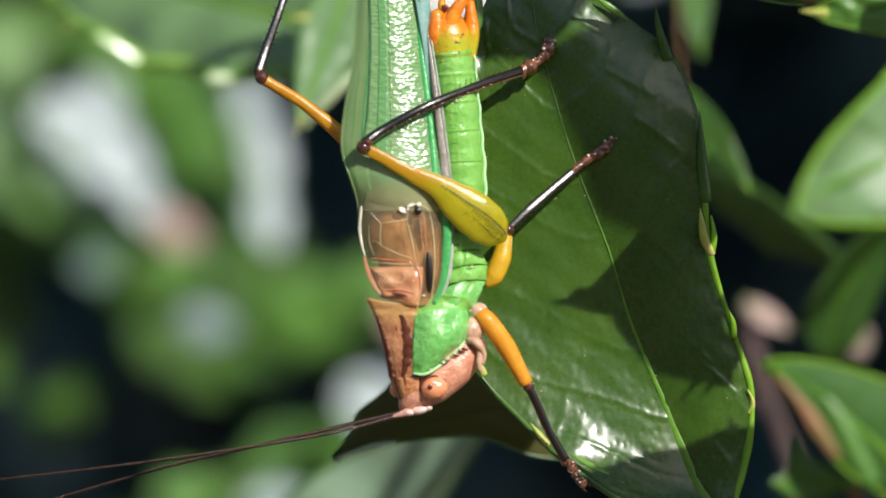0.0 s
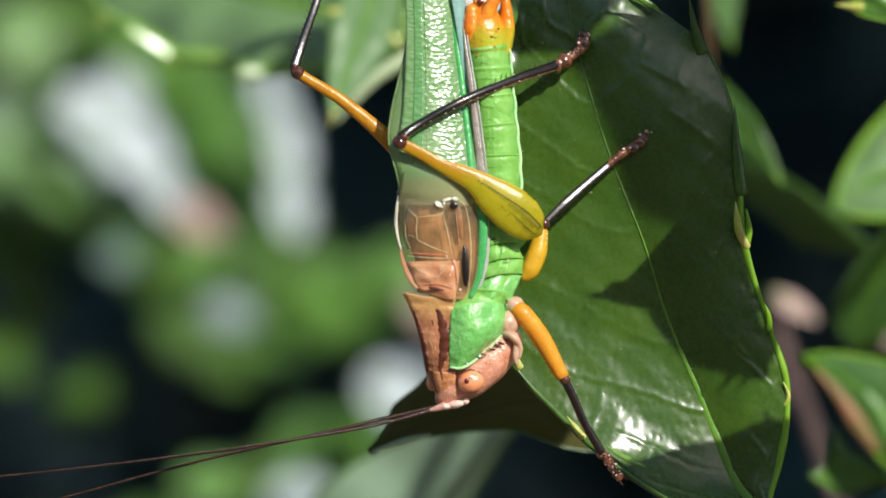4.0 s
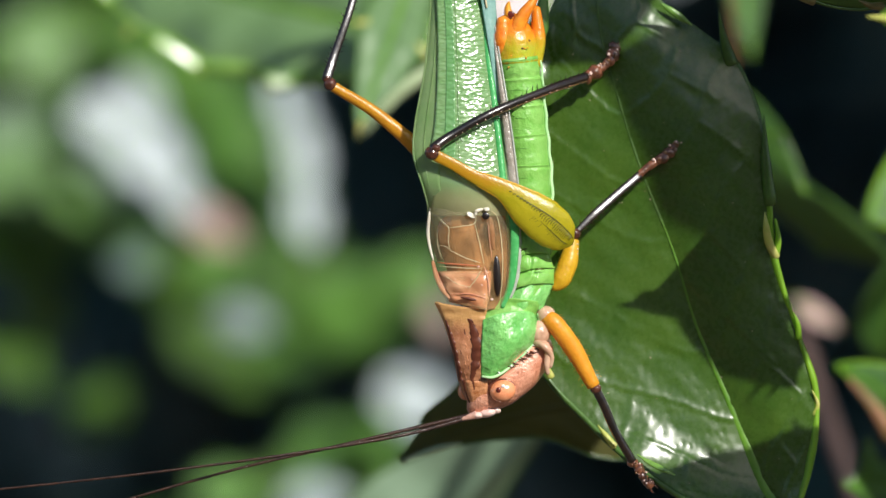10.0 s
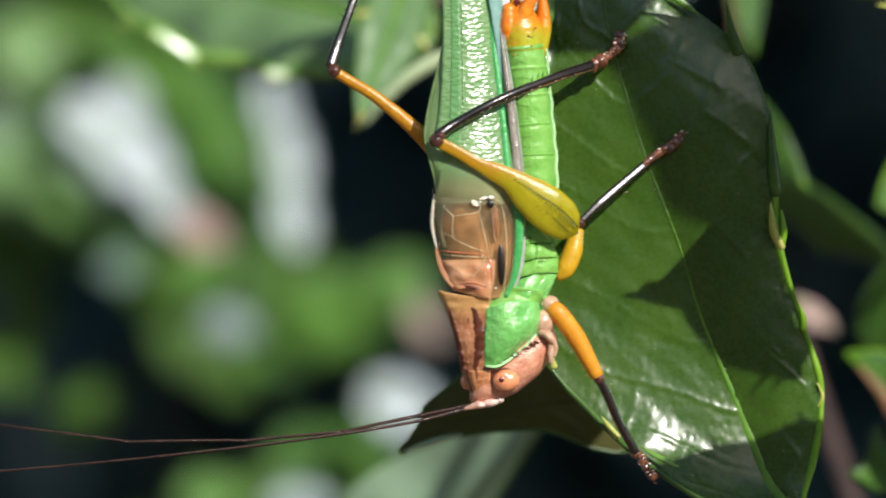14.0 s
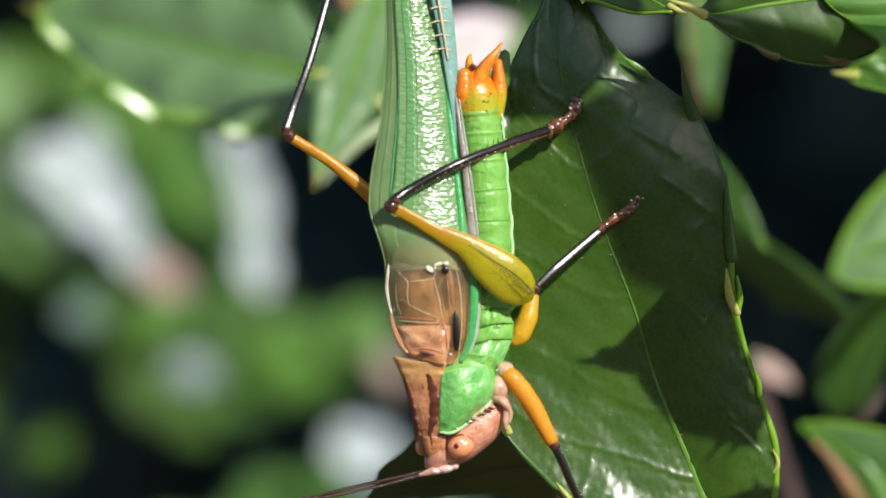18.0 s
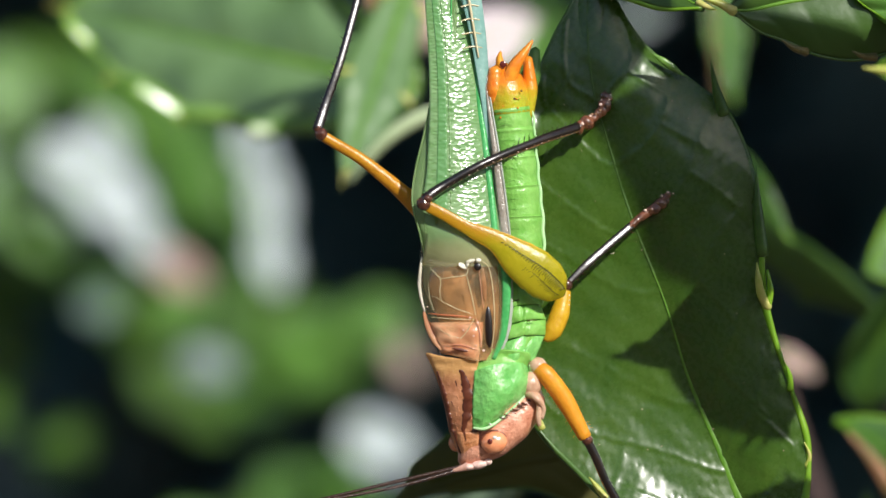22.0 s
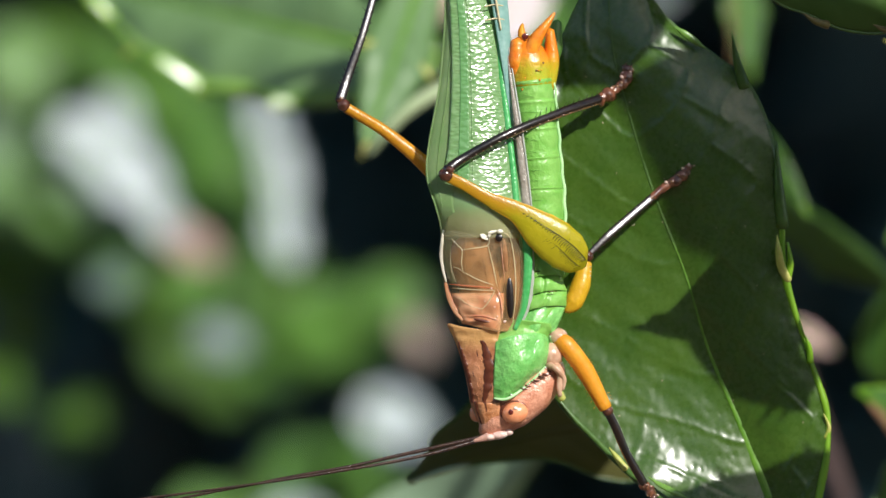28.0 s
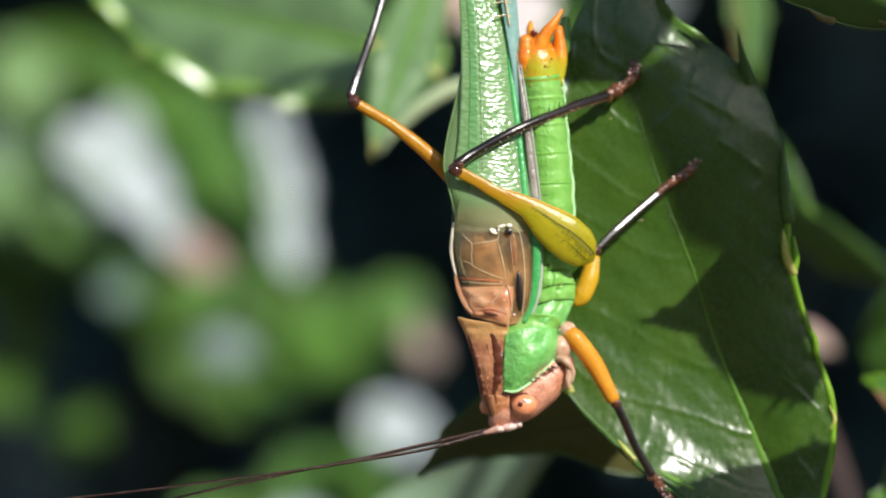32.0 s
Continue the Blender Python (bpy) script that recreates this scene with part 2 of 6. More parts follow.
WING_LINE = surface("wing_vein_green", ((0.05, 0.40, 0.09), (0.12, 0.52, 0.17)), 5000, 900, 0.26, 0.25, 0.4, 0.15)
WING_EDGE = surface("wing_edge_grey", ((0.38, 0.42, 0.36), (0.56, 0.58, 0.52)), 5000, 900, 0.3, 0.2, 0.2, 0.2)
HINDWING = surface("hindwing_teal", ((0.20, 0.42, 0.36), (0.34, 0.56, 0.50)), 5000, 900, 0.25, 0.3, 0.3, 0.3)
MIRROR = surface("mirror_membrane", ((0.60, 0.41, 0.17), (0.82, 0.63, 0.33)), 3000, 600, 0.10, 0.5, 1.0, 0.45, tint=(0.95, 0.72, 0.46), spread=0.8, sheen_rough=0.12, fade=(2.8, 4.3, (0.62, 0.60, 0.40)), see_through=0.87)
MIRROR_TOP = surface("mirror_olive", ((0.40, 0.42, 0.20), (0.56, 0.55, 0.32)), 4000, 900, 0.14, 0.25, 0.9, 0.4, tint=(0.75, 0.78, 0.45), spread=0.8, sheen_rough=0.14, fade=(4.6, 5.6, (0.28, 0.46, 0.21)), see_through=0.35)
WING_ROOT = surface("wing_root_brown", ((0.045, 0.016, 0.006), (0.62, 0.30, 0.11)), 1500, 420, 0.24, 0.9, 0.8, 0.2, tint=(0.9, 0.5, 0.25), spread=0.35, fade=(3.6, 4.8, (0.30, 0.20, 0.08)))
CREAM = surface("vein_cream", ((0.56, 0.47, 0.25), (0.76, 0.66, 0.42)), 5000, 1500, 0.2, 0.4, 0.9, 0.1, sheen_rough=0.1)
MIRROR_DARK = surface("mirror_brown", ((0.26, 0.11, 0.045), (0.52, 0.28, 0.13)), 5000, 1500, 0.12, 0.25, 1.0, 0.25, tint=(0.7, 0.4, 0.18), spread=0.7, sheen_rough=0.1)
SADDLE = surface("saddle_brown", ((0.36, 0.12, 0.05), (0.74, 0.36, 0.19)), 5000, 1600, 0.26, 0.5, 0.5, 0.25, tint=(0.9, 0.5, 0.18), spread=0.7, fade=(-4.5, -3.4, (0.70, 0.40, 0.15)))
FLESH = surface("flesh", ((0.50, 0.28, 0.17), (0.72, 0.48, 0.33)), 5000, 1500, 0.32, 0.3, 0.35, 0.1)
SOCKET = surface("socket_pink", ((0.66, 0.40, 0.33), (0.86, 0.66, 0.58)), 6000, 2200, 0.28, 0.4, 0.5)
TIP = surface("tail_tip_orange", ((0.80, 0.17, 0.01), (0.95, 0.36, 0.03)), 5000, 1500, 0.28, 0.4, 0.5, 0.15)
BEAD = surface("bead_white", ((0.74, 0.74, 0.68), (0.86, 0.86, 0.80)), 5000, 1500, 0.15, 0.1, 0.8)
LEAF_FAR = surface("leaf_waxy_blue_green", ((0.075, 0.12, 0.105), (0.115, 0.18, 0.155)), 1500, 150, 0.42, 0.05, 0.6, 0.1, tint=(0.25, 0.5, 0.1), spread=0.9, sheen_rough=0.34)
for m in (LEAF_FAR,):
    b = m.node_tree.nodes["Principled BSDF"]
    b.inputs["Specular Tint"].default_value = b.inputs["Coat Tint"].default_value = (0.80, 0.84, 1.0, 1.0)
BOSS = surface("boss_clear", ((0.70, 0.64, 0.48), (0.86, 0.82, 0.70)), 4000, 2500, 0.2, 1.0, 1.0, 0.2, sheen_rough=0.22)
HINGE_BAR = surface("vein_red_brown", ((0.42, 0.10, 0.04), (0.66, 0.22, 0.10)), 6000, 2200, 0.16, 0.4, 1.0, 0.1, sheen_rough=0.1)
HINGE = surface("hinge_salmon", ((0.70, 0.28, 0.12), (0.96, 0.60, 0.34)), 2500, 800, 0.14, 0.6, 1.0, 0.3, tint=(0.95, 0.58, 0.38), sheen_rough=0.14, see_through=0.18)
CORAL = surface("vein_coral", ((0.66, 0.26, 0.14), (0.92, 0.54, 0.36)), 6000, 2200, 0.16, 0.6, 1.0, 0.2, tint=(0.9, 0.45, 0.25), sheen_rough=0.1)


# ---- shapes, in millimetres ----
def cr(points, n):
    """n points on a smooth curve through the given ones."""
    p = np.array(points, float)
    k = len(p)
    if k == 2:
        return p[0] + (p[1] - p[0]) * np.linspace(0, 1, n)[:, None]
    q = np.vstack([2 * p[0] - p[1], p, 2 * p[-1] - p[-2]])
    u = np.linspace(0, k - 1, n)
    i = np.minimum(u.astype(int), k - 2)
    t = (u - i)[:, None]
    a, b, c, d = q[i], q[i + 1], q[i + 2], q[i + 3]
    return 0.5 * (2 * b + (c - a) * t + (2 * a - 5 * b + 4 * c - d) * t**2 + (3 * b - a - 3 * c + d) * t**3)


def grid_mesh(g, thick=0.0, wrap=False):
    """A sheet through a grid of points, with thickness away from its normal; wrap closes it across."""
    nr, nc = g.shape[:2]
    du = np.roll(g, -1, 1) - np.roll(g, 1, 1) if wrap else np.gradient(g, axis=1)
    dv = np.gradient(g, axis=0)
    nrm = np.cross(du, dv)
    nrm /= np.linalg.norm(nrm, axis=2, keepdims=True) + 1e-12
    if nrm[..., 1].mean() > 0:
        nrm = -nrm
    layers = [g, g - nrm * thick] if thick else [g]
    verts = np.concatenate([l.reshape(-1, 3) for l in layers])
    faces = []
    cols = nc if wrap else nc - 1
    for k in range(len(layers)):
        o = k * nr * nc
        for r in range(nr - 1):
            for c in range(cols):
                c2 = (c + 1) % nc
                f = (o + r * nc + c, o + r * nc + c2, o + (r + 1) * nc + c2, o + (r + 1) * nc + c)
                faces.append(f if k == 0 else f[::-1])
    if thick and not wrap:
        o = nr * nc
        ring = [c for c in range(nc)] + [r * nc + nc - 1 for r in range(1, nr)] + [(nr - 1) * nc + c for c in range(nc - 2, -1, -1)] + [r * nc for r in range(nr - 2, 0, -1)]
        for a, b in zip(ring, ring[1:] + ring[:1]):
            faces.append((b, a, o + a, o + b))
    return verts, faces


def sheet(rows, nr, nc, thick=0.05):
    """A smooth sheet lofted through rows of points."""
    across = np.array([cr(r, nc) for r in rows])
    g = np.stack([cr(across[:, c], nr) for c in range(nc)], 1)
    return grid_mesh(g, thick)


def grid_of(rows, nr, nc):
    across = np.array([cr(r, nc) for r in rows])
    return np.stack([cr(across[:, c], nr) for c in range(nc)], 1)


def strip(g, path, widths, n=30, lift=0.02, ragged=0.15, seed=0):
    """A thin band laid on a sheet along a path of (row, column) shares."""
    r = np.random.default_rng(seed)
    p = cr([(a, b, 0) for a, b in path], n)[:, :2]
    w = np.interp(np.linspace(0, 1, n), np.linspace(0, 1, len(widths)), widths)
    nr, nc = g.shape[:2]
    dv, du = np.gradient(g, axis=0), np.gradient(g, axis=1)
    nrm = np.cross(du, dv)
    nrm /= np.linalg.norm(nrm, axis=2, keepdims=True) + 1e-12
    nrm *= np.where(nrm[..., 1:2] > 0, -1, 1)

    def on(a, b, up):
        a, b = np.clip(a, 0, 1) * (nr - 1), np.clip(b, 0, 1) * (nc - 1)
        i, j = min(int(a), nr - 2), min(int(b), nc - 2)
        s, t = a - i, b - j
        mix = lambda q: (q[i, j] * (1 - s) + q[i + 1, j] * s) * (1 - t) + (q[i, j + 1] * (1 - s) + q[i + 1, j + 1] * s) * t
        return mix(g) + mix(nrm) * up

    rows = []
    for (a, b), h in zip(p, w):
        h1, h2 = h * r.uniform(1 - ragged, 1 + ragged), h * r.uniform(1 - ragged, 1 + ragged)
        rows.append([on(a, b - h1, 0.0), on(a, b - h1 * 0.7, lift), on(a, b, lift * 1.4), on(a, b + h2 * 0.7, lift), on(a, b + h2, 0.0)])
    return grid_mesh(np.array(rows), 0.03)


def tube(points, radii, n=24, seg=12, flat=1.0, facing=(0, -1, 0), box=1.0):
    """A rounded limb along a curve; radii at the given points; flat: its depth towards facing as a share of its width."""
    p = cr(points, n)
    r = np.interp(np.linspace(0, 1, n), np.linspace(0, 1, len(radii)), radii)
    t = np.gradient(p, axis=0)
    t /= np.linalg.norm(t, axis=1, keepdims=True)
    up = np.array(facing, float)
    side = np.cross(t, up)
    side /= np.linalg.norm(side, axis=1, keepdims=True) + 1e-9
    top = np.cross(side, t)
    a = np.linspace(0, 2 * np.pi, seg, endpoint=False)
    ca, sa = (np.sign(w) * np.abs(w) ** box for w in (np.cos(a), np.sin(a)))
    rings = p[:, None] + r[:, None, None] * (ca[None, :, None] * side[:, None] + flat * sa[None, :, None] * top[:, None])
    verts, faces = grid_mesh(rings, 0, True)
    k = len(verts)
    verts = np.vstack([verts, p[0] - t[0] * r[0] * 0.6, p[-1] + t[-1] * r[-1] * 0.6])
    faces += [((c + 1) % seg, c, k) for c in range(seg)]
    o = (n - 1) * seg
    faces += [(o + c, o + (c + 1) % seg, k + 1) for c in range(seg)]
    return verts, faces


def ball(centre, size, turn=(0, 0, 0), rings=14, seg=20, power=1.0):
    """A rounded lump."""
    a, b = np.meshgrid(np.linspace(0, 2 * np.pi, seg, endpoint=False), np.linspace(0.04, np.pi - 0.04, rings))
    s = np.sign(np.cos(b)) * np.abs(np.cos(b)) ** power
    g = np.stack([np.sin(b) * np.cos(a) * size[0], np.sin(b) * np.sin(a) * size[1], s * size[2]], -1)
    m = np.array(Euler([radians(v) for v in turn]).to_matrix())
    g = g @ m.T + np.array(centre)
    verts, faces = grid_mesh(g, 0, True)
    k = len(verts)
    verts = np.vstack([verts, g[0].mean(0), g[-1].mean(0)])
    faces += [((c + 1) % seg, c, k) for c in range(seg)]
    o = (rings - 1) * seg
    faces += [(o + c, o + (c + 1) % seg, k + 1) for c in range(seg)]
    return verts, faces


def join(*shapes):
    verts, faces, o = [], [], 0
    for v, f in shapes:
        verts.append(v)
        faces += [tuple(i + o for i in q) for q in f]
        o += len(v)
    return np.vstack(verts), faces


ORIGIN = {}


def thing(name, at, label, category, group="", kind=""):
    ob = new(name)
    ob.empty_display_size = 0.002
    ob.location = Vector(at) * 0.001
    ORIGIN[ob.name] = np.array(at, float)
    return tagged(ob, label, category, group, kind)


def part(name, shape, material, parent, label="", at=None, smooth=True):
    """One mesh object under a thing or part, from world places in millimetres; at: its own origin."""
    verts, faces = shape
    o = ORIGIN[parent.name] if at is None else np.array(at, float)
    me = bpy.data.meshes.new(name)
    me.from_pydata(((np.asarray(verts) - o) * 0.001).tolist(), [], [tuple(int(i) for i in f) for f in faces])
    me.materials.append(material)
    bm = bmesh.new()
    bm.from_mesh(me)
    bmesh.ops.recalc_face_normals(bm, faces=bm.faces)
    bm.to_mesh(me)
    bm.free()
    if smooth:
        me.polygons.foreach_set("use_smooth", [True] * len(me.polygons))
    ob = new(name, me)
    ob.parent = parent
    ob.location = Vector((o - ORIGIN[parent.name]) * 0.001)
    ORIGIN[ob.name] = o
    return tagged(ob, label) if label else ob


# ---- leaves ----
def unit(v):
    v = np.array(v, float)
    return v / np.linalg.norm(v)


def blade_grid(mid, left, right, lift, half=14, quilt=0.0, veins=7):
    """Rows across a leaf from its rib to both margins; lift: bow towards the upper face, per share of the way out."""
    n = len(mid)
    w = np.linspace(-1, 1, 2 * half + 1)
    g = np.empty((n, len(w), 3))
    axis = np.gradient(mid, axis=0)
    face = np.cross(right - left, axis)
    face /= np.linalg.norm(face, axis=1, keepdims=True) + 1e-9
    for j, k in enumerate(w):
        rim = right if k > 0 else left
        g[:, j] = mid + abs(k) * (rim - mid)
        width = np.linalg.norm(rim - mid, axis=1, keepdims=True)
        s = np.linspace(0, 1, n)[:, None]
        ridge = np.abs(np.sin(np.pi * veins * (s - 0.13 * abs(k)))) ** 0.7
        g[:, j] += face * (lift(abs(k), s, k) * width + quilt * (ridge - 0.5) * np.sin(np.pi * min(1, abs(k) * 1.05)) ** 0.8)
    return g, face


def holly_leaf(parent, base, apex, face, width, spines=4, fold=0.10, droop=0.05, scallop=0.22, material=None, rim=None, detail=2,
               wave=0.05, spine_length=1.0, name="leaf", label="", rows=48, quilt=0.05, stalk=None, blunt=0.8, rim_size=1.0, bow=0.12, stalk_size=1.0, spine_lean=0.75):
    """A spiny leaf with its rib, veins, rim and spines, between two places."""
    base, apex = np.array(base, float), np.array(apex, float)
    if detail:
        apex = apex - unit(apex - base) * spine_length * 1.3
    ey, length = unit(apex - base), np.linalg.norm(apex - base)
    ez = unit(np.array(face, float) - np.dot(face, ey) * ey)
    ex = np.cross(ey, ez)
    s = np.linspace(0, 1, rows)
    mid = base + ey * (s * length)[:, None] - ez * (droop * length * (s**2 - s * 0.5))[:, None]
    h = np.sin(np.pi * np.clip(s, 0, 1) ** 0.9) ** blunt * width
    h[0] = h[-1] = 0.02 * width
    at = np.linspace(0.12, 1.0, spines + 1)
    gaps = np.concatenate([[0.0], at])
    k = np.clip(np.searchsorted(gaps, s, "right") - 1, 0, len(gaps) - 2)
    frac = (s - gaps[k]) / (gaps[k + 1] - gaps[k])
    cut = 1 - scallop * np.sin(np.pi * frac) ** 0.8 * (k > 0)
    h = h * cut
    tilt = wave * width * np.cos(2 * np.pi * frac) * (k > 0)
    left = mid - ex * h[:, None] + ez * (tilt + fold * h)[:, None]
    right = mid + ex * h[:, None] + ez * (tilt + fold * h)[:, None]
    g, nrm = blade_grid(mid, left, right, lambda a, q, k2: bow * np.sin(np.pi * a), 10 if detail > 1 else 5, quilt if detail else 0)
    thick = 0.22
    leaf = part(name, grid_mesh(g, thick), material or LEAF, parent, label, at=base)
    part("midrib", tube(mid + ez * 0.03, np.linspace(0.05 * width + 0.12, 0.04, 6), rows, 8, 0.7, -ez), RIB, leaf)
    if detail:
        for edge in (left, right):
            part("rim", tube(edge - ez * 0.1, np.array([0.1, 0.14, 0.14, 0.12, 0.08]) * rim_size, rows, 8), rim or RIM_DULL, leaf)
        for i, q in enumerate(at):
            for edge, sgn in ((left, -1), (right, 1)):
                if q == 1.0 and sgn == 1:
                    continue
                j = min(rows - 1, int(round(q * (rows - 1))))
                out = ey if q == 1.0 else unit(ex * sgn + ey * spine_lean + ez * 0.15)
                p0 = edge[j]
                ln = spine_length * (1.3 if q == 1.0 else 1.0)
                part("spine", tube([p0 - out * 0.35, p0 + out * ln * 0.4, p0 + out * ln + ez * 0.1], [0.17, 0.11, 0.015], 8, 8), SPINE if detail > 1 else RIB, leaf)
    if detail > 1:
        for v in np.linspace(0.14, 0.8, 6):
            for edge, sgn in ((0, -1), (-1, 1)):
                pts = []
                for f in np.linspace(0.05, 0.85, 6):
                    j = min(rows - 1, int((v + 0.13 * f) * (rows - 1)))
                    c = int(round((1 + sgn * f) * (g.shape[1] - 1) / 2))
                    pts.append(g[j, c] - nrm[j] * 0.02)
                part("vein", tube(pts, [0.05, 0.045, 0.04, 0.02], 12, 6, 0.5), VEIN, leaf)
    if stalk is not None:
        part("petiole", tube([stalk, (np.array(stalk) * 0.4 + base * 0.6) - ez * 0.4, base + ey * 0.3], np.array([0.5, 0.4, 0.3]) * stalk_size, 14, 10), PETIOLE, leaf)
    return leaf



def station_leaf(parent, stations, depth, material, rim=None, label="", bow=0.06, rim_size=1.0, quilt=0.05, stalk=None, cup=0.0, rib=None, glint=None):
    """A leaf through stations from its tip to its stalk, each the (x, height) of one margin, the rib and the other margin; depth: y from tip to
    stalk; cup: how far the margins come forward; glint: (x, height, reach) of a bulge that faces halfway to the sun."""
    ys = np.interp(np.linspace(0, 1, len(stations)), np.linspace(0, 1, len(depth)), depth)
    l, m, r = (cr([(st[i][0], y - (cup if i != 1 else 0), st[i][1]) for st, y in zip(stations, ys)], 90) for i in range(3))
    lg, _ = blade_grid(m, l, r, lambda a, q, k2: bow * np.sin(np.pi * a), 16, quilt, 6)
    if glint:
        facing_sun(lg, glint[0], glint[1], *glint[2:])
    leaf = part("leaf", grid_mesh(lg, 0.22), material, parent, label, at=m[0])
    part("midrib", tube(m + (0, -0.02, 0), [0.05, 0.10, 0.16, 0.24], 60, 8, 0.6), rib or RIB, leaf)
    for edge in (lg[:, 0], lg[:, -1]):
        part("rim", tube(edge, np.array([0.06, 0.11, 0.12, 0.11, 0.08]) * rim_size, 90, 8), rim or RIM_DULL, leaf)
    if stalk is not None:
        part("petiole", tube([m[-1], m[-1] * 0.5 + np.array(stalk) * 0.5, stalk], [0.3, 0.36, 0.45], 16, 8), PETIOLE, leaf)
    return leaf


def facing_sun(sheet_grid, cx, cz, reach, across=None, share=1.0, steep=2, slope=(0.255, 0.308)):
    """Press a patch of a sheet into the slope that lies halfway between the sun and the front."""
    x, z = sheet_grid[..., 0] - cx, sheet_grid[..., 2] - cz
    near = np.unravel_index(np.argmin(x * x + z * z), x.shape)
    y0 = sheet_grid[near][1]
    w = share * np.exp(-(np.abs((x * 0.83 + z * -0.56) / reach) ** steep + np.abs((x * 0.56 + z * 0.83) / (across or reach)) ** steep))
    sheet_grid[..., 1] += w * (y0 + slope[0] * x + slope[1] * z - sheet_grid[..., 1])

# ---- ground ----
gx = np.linspace(-1, 1, 61)
gx = np.sign(gx) * np.abs(gx) ** 3 * 400000
gg = np.stack([np.repeat(gx[:, None], 61, 1).T, np.repeat(gx[:, None], 61, 1), np.full((61, 61), -900.0)], -1)
gg[..., 2] += np.sin(gg[..., 0] * 0.004) * np.cos(gg[..., 1] * 0.005) * 15
v, f = grid_mesh(gg)
me = bpy.data.meshes.new("ground")
me.from_pydata((v * 0.001).tolist(), [], f)
me.materials.append(SOIL)
tagged(new("ground", me), "dry brown garden soil under the shrubs", "ground", kind="structure")

# an unseen tan wall, added far behind the camera to reflect warm fill light
BOUNCE_TAN = surface("bounce_tan", ((0.66, 0.50, 0.33), (0.76, 0.60, 0.42)), 300, 12, 0.85, 0.4)
bw = bmesh.new()
bmesh.ops.create_cube(bw, size=1.0, matrix=Matrix.Translation((0, -7.0, 0.6)) @ Matrix.Diagonal((24.0, 0.2, 3.0, 1.0)))
bmesh.ops.bevel(bw, geom=bw.edges[:], offset=0.01, segments=1, affect="EDGES")
me = bpy.data.meshes.new("bounce_wall")
bw.to_mesh(me)
bw.free()
me.materials.append(BOUNCE_TAN)
tagged(new("bounce_wall", me), "unseen tan wall added to warm the shaded leaves", "wall", kind="structure")

# ---- the branch with the katydid's leaf ----
branch = thing("holly_branch", (34, 30, -900), "holly branch with glossy dark green spiny leaves and brown twigs", "branch")
STEM = [(34, 30, -900), (44, 34, -400), (38, 26, -120), (30, 14, -40), (29, 8, -10), (31, 6, 20), (28, 10, 60)]
part("stem", tube(STEM, [5, 4, 2.6, 1.5, 1.2, 1.1, 0.8], 80, 12), TWIG, branch)

# stations from the stalk to the tip: rib, left margin, right margin as x, depth, height
S = [
    ((16.3, -0.8, -13.6), (16.0, -1.0, -13.75), (16.5, -0.9, -13.3)),
    ((15.2, -0.5, -12.6), (13.6, -1.9, -13.35), (15.75, -0.9, -12.4)),
    ((14.2, -0.1, -11.4), (10.84, -1.7, -12.0), (16.15, -0.6, -10.6)),
    ((13.3, 0.1, -9.2), (8.29, -1.1, -10.25), (16.5, -0.5, -8.6)),
    ((12.4, 0.2, -7.0), (6.3, -0.3, -8.4), (16.45, -0.4, -6.8)),
    ((11.17, 0.3, -4.1), (4.2, 0.3, -6.0), (15.64, -0.3, -4.26)),
    ((10.16, 0.3, -0.8), (3.2, 0.8, -2.5), (14.6, -0.2, -0.8)),
    ((9.16, 0.3, 1.73), (3.0, 0.9, 0.5), (14.4, -0.2, 2.2)),
    ((8.4, 0.3, 3.8), (3.0, 0.9, 3.4), (14.05, -0.1, 5.2)),
    ((7.64, 0.4, 6.3), (3.4, 0.8, 6.3), (13.0, 0.3, 7.8)),
    ((6.95, 0.6, 8.8), (4.05, 0.9, 8.5), (11.5, 0.7, 9.1)),
    ((6.7, 0.9, 11.0), (5.2, 1.2, 11.2), (9.3, 1.1, 10.8)),
    ((6.7, 1.5, 13.0), (6.1, 1.6, 12.9), (7.8, 1.5, 13.1)),
    ((6.75, 2.3, 15.0), (6.7, 2.3, 15.0), (6.8, 2.3, 15.0)),
]
mid, left, right = (cr([s[k] for s in S], 300) for k in range(3))
g, face = blade_grid(mid, left, right, lambda a, s, k: (-0.01 if k < 0 else 0.08) * np.sin(np.pi * a), 60, 0.07, 6.0)
rng = np.random.default_rng(4)
g[..., 1] += 0.02 * np.sin(g[..., 0] * 3.1 + g[..., 2] * 2.3) * np.sin(g[..., 2] * 1.7)
facing_sun(g, 11.2, -8.6, 1.3, 1.1, 0.8, 2, (0.0, 0.12))
facing_sun(g, 9.45, -9.75, 0.9, 0.7)
facing_sun(g, 4.25, 7.5, 0.45, 0.75, 0.9)
# veins, raised a little with a soft trough on either side
VEINS = []
for v in np.linspace(0.07, 0.76, 8):
    for sgn in (-1, 1):
        v0, sway = v + rng.normal(0, 0.01), rng.uniform(0, 6)
        VEINS.append([(v0 + 0.15 * q**1.4 + 0.006 * math.sin(q * 9 + sway), 0.5 + sgn * q * 0.5) for q in np.linspace(0.02, 0.88, 24)])
        f0 = rng.uniform(0.35, 0.55)
        a0 = v0 + 0.15 * f0**1.4
        VEINS.append([(a0 - 0.055 * q, 0.5 + sgn * (f0 + 0.30 * q) * 0.5) for q in np.linspace(0, 1, 12)])
lane = g.copy()
ridge = np.zeros(g.shape[:2])
